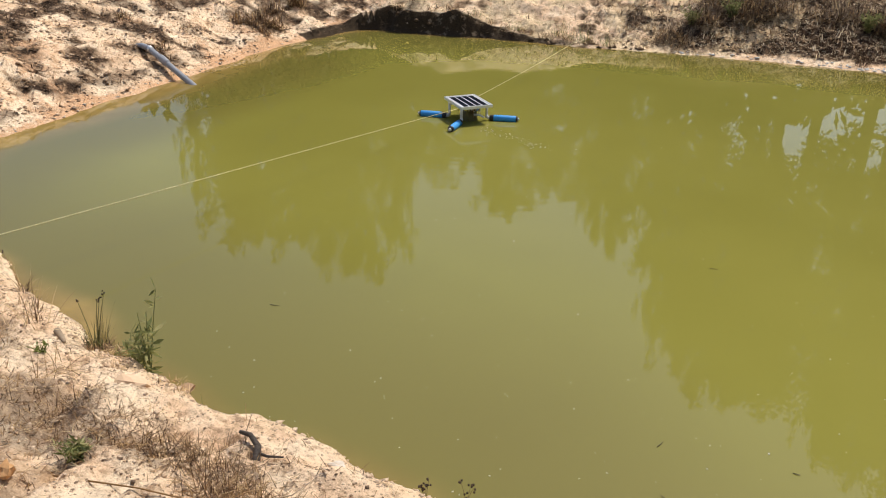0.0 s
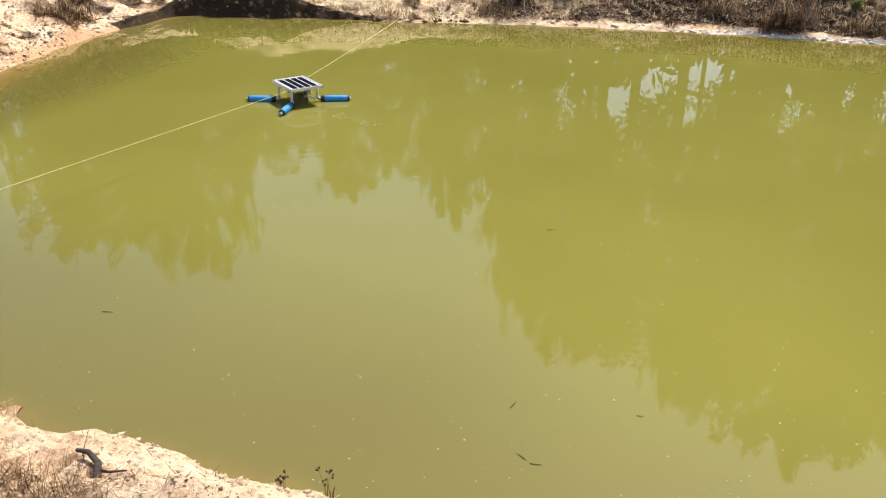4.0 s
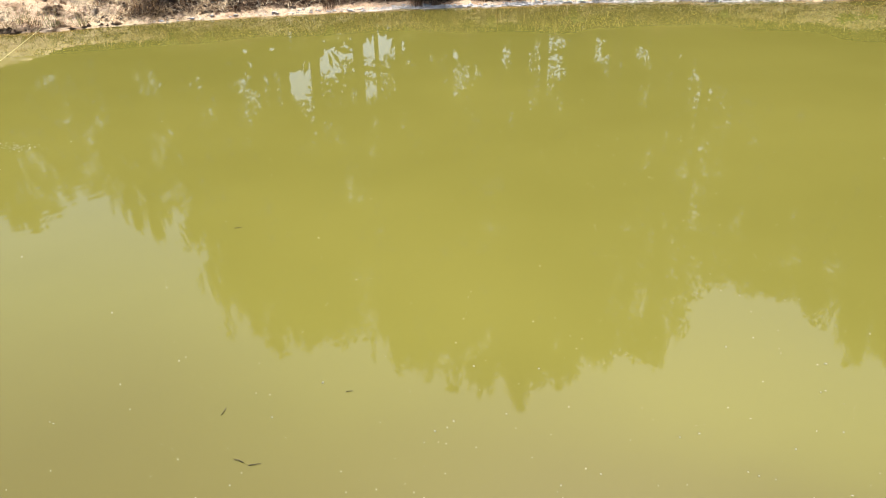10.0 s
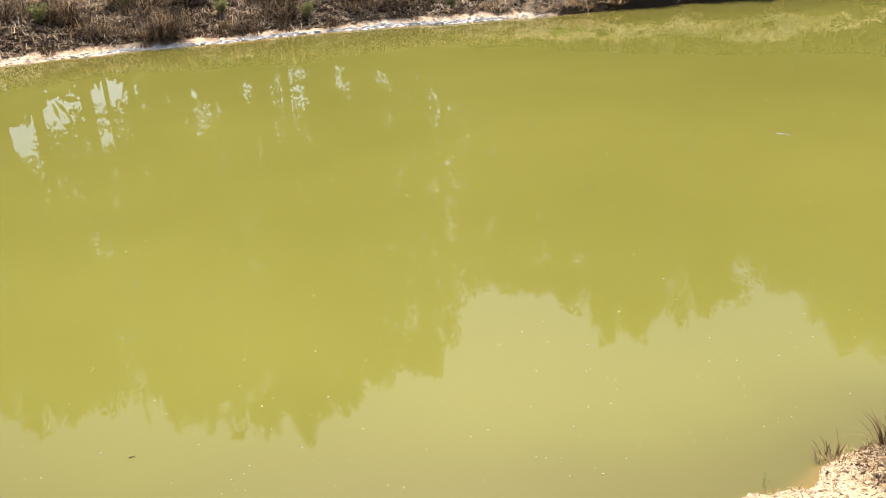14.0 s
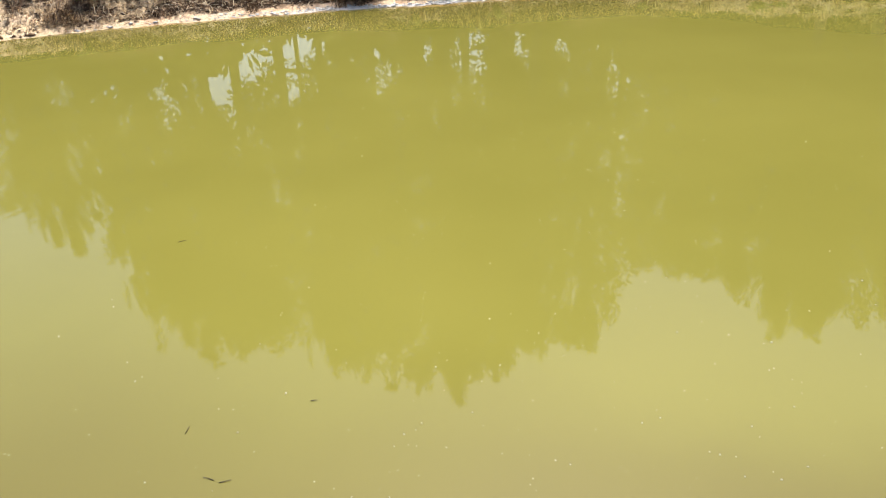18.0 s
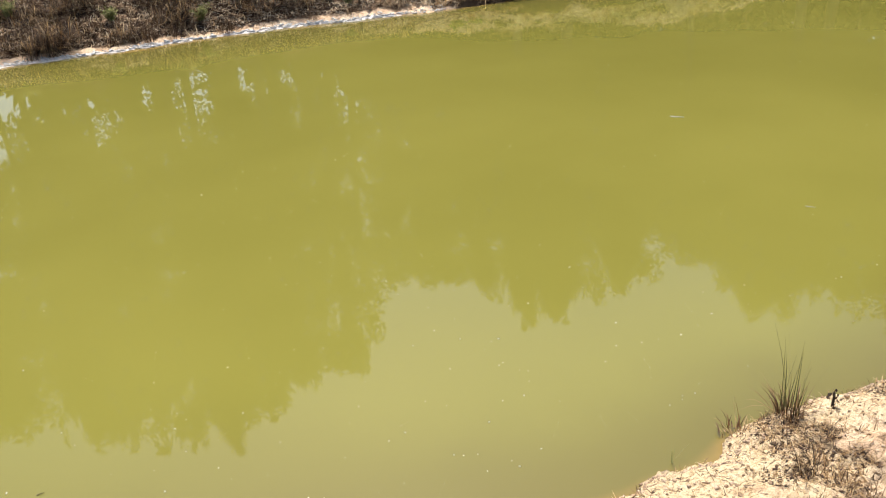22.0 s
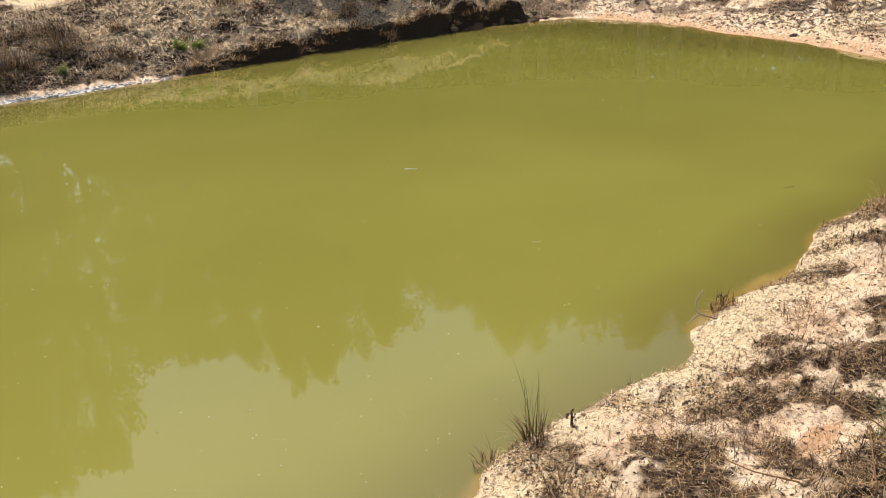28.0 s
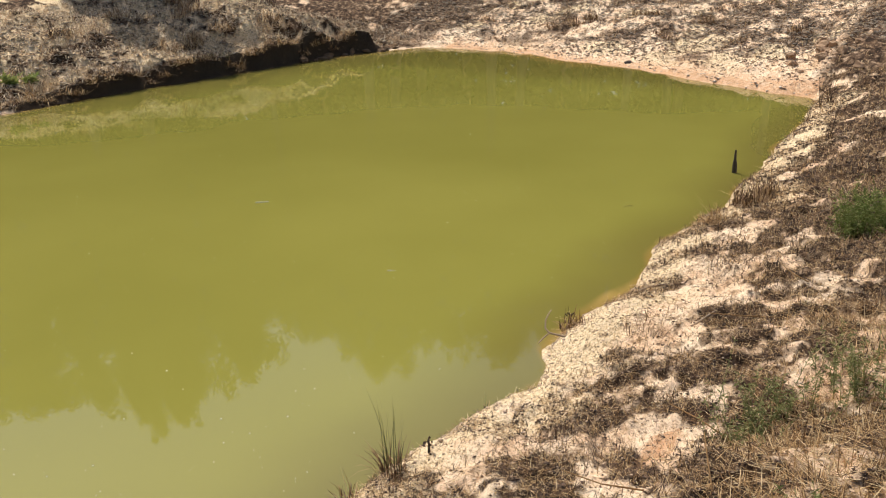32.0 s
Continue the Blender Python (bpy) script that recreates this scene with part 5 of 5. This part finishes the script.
def odds_and_ends():
    rng = random.Random(7)
    b = empty("dead_branch", -1.98, 1.90, ground_at(-1.98, 1.90))
    part("limb", rod([(-0.130, 0.105, 0.012), (-0.070, 0.095, 0.026), (0.000, 0.055, 0.026), (0.040, -0.005, 0.020), (0.075, -0.050, 0.012)], [0.007, 0.010, 0.013, 0.016, 0.013], 8), DARKWOOD, b, smooth=True)
    part("twig", rod([(0.020, 0.025, 0.024), (0.08, 0.01, 0.04), (0.14, 0.03, 0.045)], [0.007, 0.005, 0.003], 6), DARKWOOD, b)
    part("twig", rod([(0.055, -0.03, 0.016), (0.12, -0.02, 0.03), (0.17, -0.01, 0.02)], [0.006, 0.005, 0.003], 6), DEADWOOD, b)
    tagged(b, "crooked black dead branch lying on the bank", "branch")
    stick("log_piece", lying([(-3.70, 2.42), (-3.60, 2.37), (-3.50, 2.31)], 0.012), 0.019, DEADWOOD, "short grey piece of a branch on sand", "stick")
    stick("dry_stalk", lying([(-2.42, 1.42), (-2.1, 1.50), (-1.8, 1.56), (-1.6, 1.62)], 0.02), 0.0035, STRAW, "long dry stalk lying on dead grass", "stalk")
    stick("dry_stalk", lying([(-1.75, 1.70), (-1.72, 1.82), (-1.70, 1.92)], 0.02), 0.003, DEADWOOD, "thin dry stalk lying on the bank", "stalk")
    stick("fallen_stick", lying([(4.98, 1.60), (5.08, 1.57), (5.20, 1.50)], 0.012), 0.009, DEADWOOD, "weathered grey stick lying on the bank", "stick")
    stick("fallen_stick", lying([(4.30, 1.04), (4.38, 0.99), (4.47, 0.93)], 0.012), 0.006, DEADWOOD, "weathered grey stick among dead grass", "stick")
    for x, y, a in ((2.9, 0.55, 0.4), (3.3, 0.70, 1.2), (2.55, 0.42, 2.4), (3.6, 0.45, 0.1), (4.3, 0.8, 2.0), (2.75, 0.9, 1.8), (5.0, 0.7, 0.7)):
        dx, dy = 0.16 * math.cos(a), 0.16 * math.sin(a)
        x3, y3 = x + dx, y + dy
        stick("dry_stalk", [(x - dx, y - dy, ground_at(x - dx, y - dy) + 0.01), (x, y, ground_at(x, y) + 0.05), (x3, y3, ground_at(x3, y3) + 0.09)], 0.004, STRAW, "long pale dry stalk lying over dead grass", "stalk")
    # curled twig hanging over the water
    c = empty("curled_twig", 4.25, 1.84, 0.12)
    part("stem", rod([(0, -0.08, 0), (-0.02, 0.02, 0.01), (-0.015, 0.05, 0.03), (0.005, 0.06, 0.07), (0.035, 0.055, 0.105), (0.06, 0.05, 0.12)], [0.0065, 0.0065, 0.006, 0.005, 0.004, 0.0025], 7), DEADWOOD, c, smooth=True)
    part("side_twig", rod([(-0.02, 0.02, 0.01), (-0.06, 0.04, -0.01), (-0.10, 0.05, -0.03)], [0.005, 0.004, 0.003], 6), DEADWOOD, c)
    tagged(c, "curled dry twig hanging over the water", "twig")
    s = empty("dead_leaf", 2.85, 1.78, ground_at(2.85, 1.78))
    part("stalk", rod([(0, 0, -0.01), (0.005, 0, 0.04), (0, 0, 0.07)], 0.006, 6), DARKWOOD, s)
    g = np.random.default_rng(5)
    curl = leaf_cloud("curled_blade", np.c_[g.normal(0, 0.012, 14), g.normal(0, 0.012, 14), g.uniform(0.02, 0.08, 14)], g.normal(size=(14, 3)) + np.array([0, 0, 0.3]), 0.03, SEED, g, s, 0.6)
    tagged(curl, kind="stuff")
    tagged(s, "curled dark withered leaf standing on the bank", "leaf")
    # stake in the shallows
    p = empty("stake", 8.51, 1.97, 0.0)
    part("post", rod([(0.01, 0, -0.25), (0.0, 0, 0.0), (-0.004, 0, 0.08), (-0.012, 0, 0.125)], [0.024, 0.024, 0.023, 0.018], 9), DARKWOOD, p)
    part("splinter", rod([(-0.014, 0, 0.11), (-0.017, 0, 0.17), (-0.018, 0, 0.235)], [0.014, 0.012, 0.009], 7), DARKWOOD, p)
    tagged(p, "rotten black wooden stake standing in the shallows", "stake")
    def stone(name, x, y, sx, sy, sz, mat, label, category="stone", lift=0.4):
        ob = part(name, lump(sx, sy, sz, rng, 0.16 if category == "stone" else 0.34, 3 if category == "stone" else 2), mat, smooth=category == "stone")
        ob.matrix_basis = pose(x, y, ground_at(x, y) + sz * lift, 0, 0, rng.uniform(0, 360))
        return tagged(ob, label, category)
    stone("stone", -1.74, 2.11, 0.034, 0.022, 0.017, PALESTONE, "small pale stone on the bank edge")
    stone("clay_lump", -2.72, 2.04, 0.07, 0.05, 0.024, CLAYSTONE, "orange-tinted clay lump in the sand", "clod", -0.2)
    stone("clay_lump", -2.52, 1.32, 0.035, 0.03, 0.03, ORANGECLAY, "orange clay lump among dead grass", "clod")
    stone("clay_lump", -2.62, 2.22, 0.05, 0.035, 0.022, SOILBLOCK, "crumbling brown clod at the bank edge", "clod", 0.2)
    for i in range(18):
        stone("soil_block", 13.9 + rng.gauss(0, 0.4), 2.15 + rng.gauss(0, 0.3), rng.uniform(0.04, 0.11), rng.uniform(0.04, 0.09), rng.uniform(0.03, 0.08), SOILBLOCK, "tumbled block of dry soil on the eastern bank", "clod")["group"] = "tumbled soil blocks"
    for i in range(14):
        x = rng.uniform(11.4, 13.9)
        y = 10.94 - 0.155 * (x - 11.7) - 0.55 * max(0, x - 13.3) + rng.uniform(-0.05, 0.08)
        stone("soil_block", x, y, rng.uniform(0.04, 0.12), rng.uniform(0.04, 0.09), rng.uniform(0.03, 0.075), DARKCLOD, "brown block of soil fallen from the cut bank", "clod")["group"] = "fallen soil blocks"
    for x, y in ((14.16, 5.35),):
        stone("stone", x, y, 0.08, 0.05, 0.035, DARKWOOD, "dark stone at the eastern water's edge")
    # drift on the water
    for x, y, ln, a, mat, label in DRIFT:
        dx, dy = ln / 2 * math.cos(a), ln / 2 * math.sin(a)
        stick("floating_stick", [(x - dx, y - dy, 0.002), (x + 0.1 * dy, y - 0.1 * dx, 0.004), (x + dx, y + dy, 0.003)], 0.002 if ln < 0.12 else 0.005, mat, label, "stick")
    g = np.random.default_rng(77)
    n = 1500
    x, y = g.uniform(-4.0, 9.0, n), 2.3 + 5.5 * g.random(n) ** 1.7
    keep = (from_shore(x, y) < -0.2) & (g.random(n) < 0.25 + 0.75 * np.exp(-((x - 1.2) / 2.2) ** 2))
    rubble("floating_specks", "tiny pale specks floating on the pond", np.c_[x, y, 0 * x][keep], 0.0029, BUBBLE, g, 0.3, "stuff", "specks")
    n = 90
    s = g.random(n)
    at = np.c_[-3.68 + 0.85 * s + g.normal(0, 0.03, n), 7.42 - 0.35 * s + g.normal(0, 0.05, n), 0 * s]
    rubble("foam_bubbles", "trail of pale bubbles drifting from the aerator", at, 0.0055, BUBBLE, g, 0.35, "stuff", "foam")


DRIFT = [(x, y, ln, a, (CHALK, DARKWOOD, STRAW)[k], ("pale twig floating on the pond", "dark twig floating on the pond", "straw floating on the pond")[k]) for x, y, ln, a, k in (
    (5.49, 5.47, 0.12, -0.9, 0), (4.77, 3.43, 0.06, -1.0, 0), (7.01, 2.48, 0.1, 2.6, 1), (-0.58, 2.84, 0.05, 0.1, 1), (-0.76, 3.22, 0.05, 1.3, 1), (-0.65, 2.87, 0.05, 2.6, 1), (-3.10, 3.42, 0.06, 0.2, 1), (12.34, 5.57, 0.2, 0.1, 1), (-0.94, 5.22, 0.05, 0.2, 1), (-0.19, 3.30, 0.03, 0, 1))]
odds_and_ends()
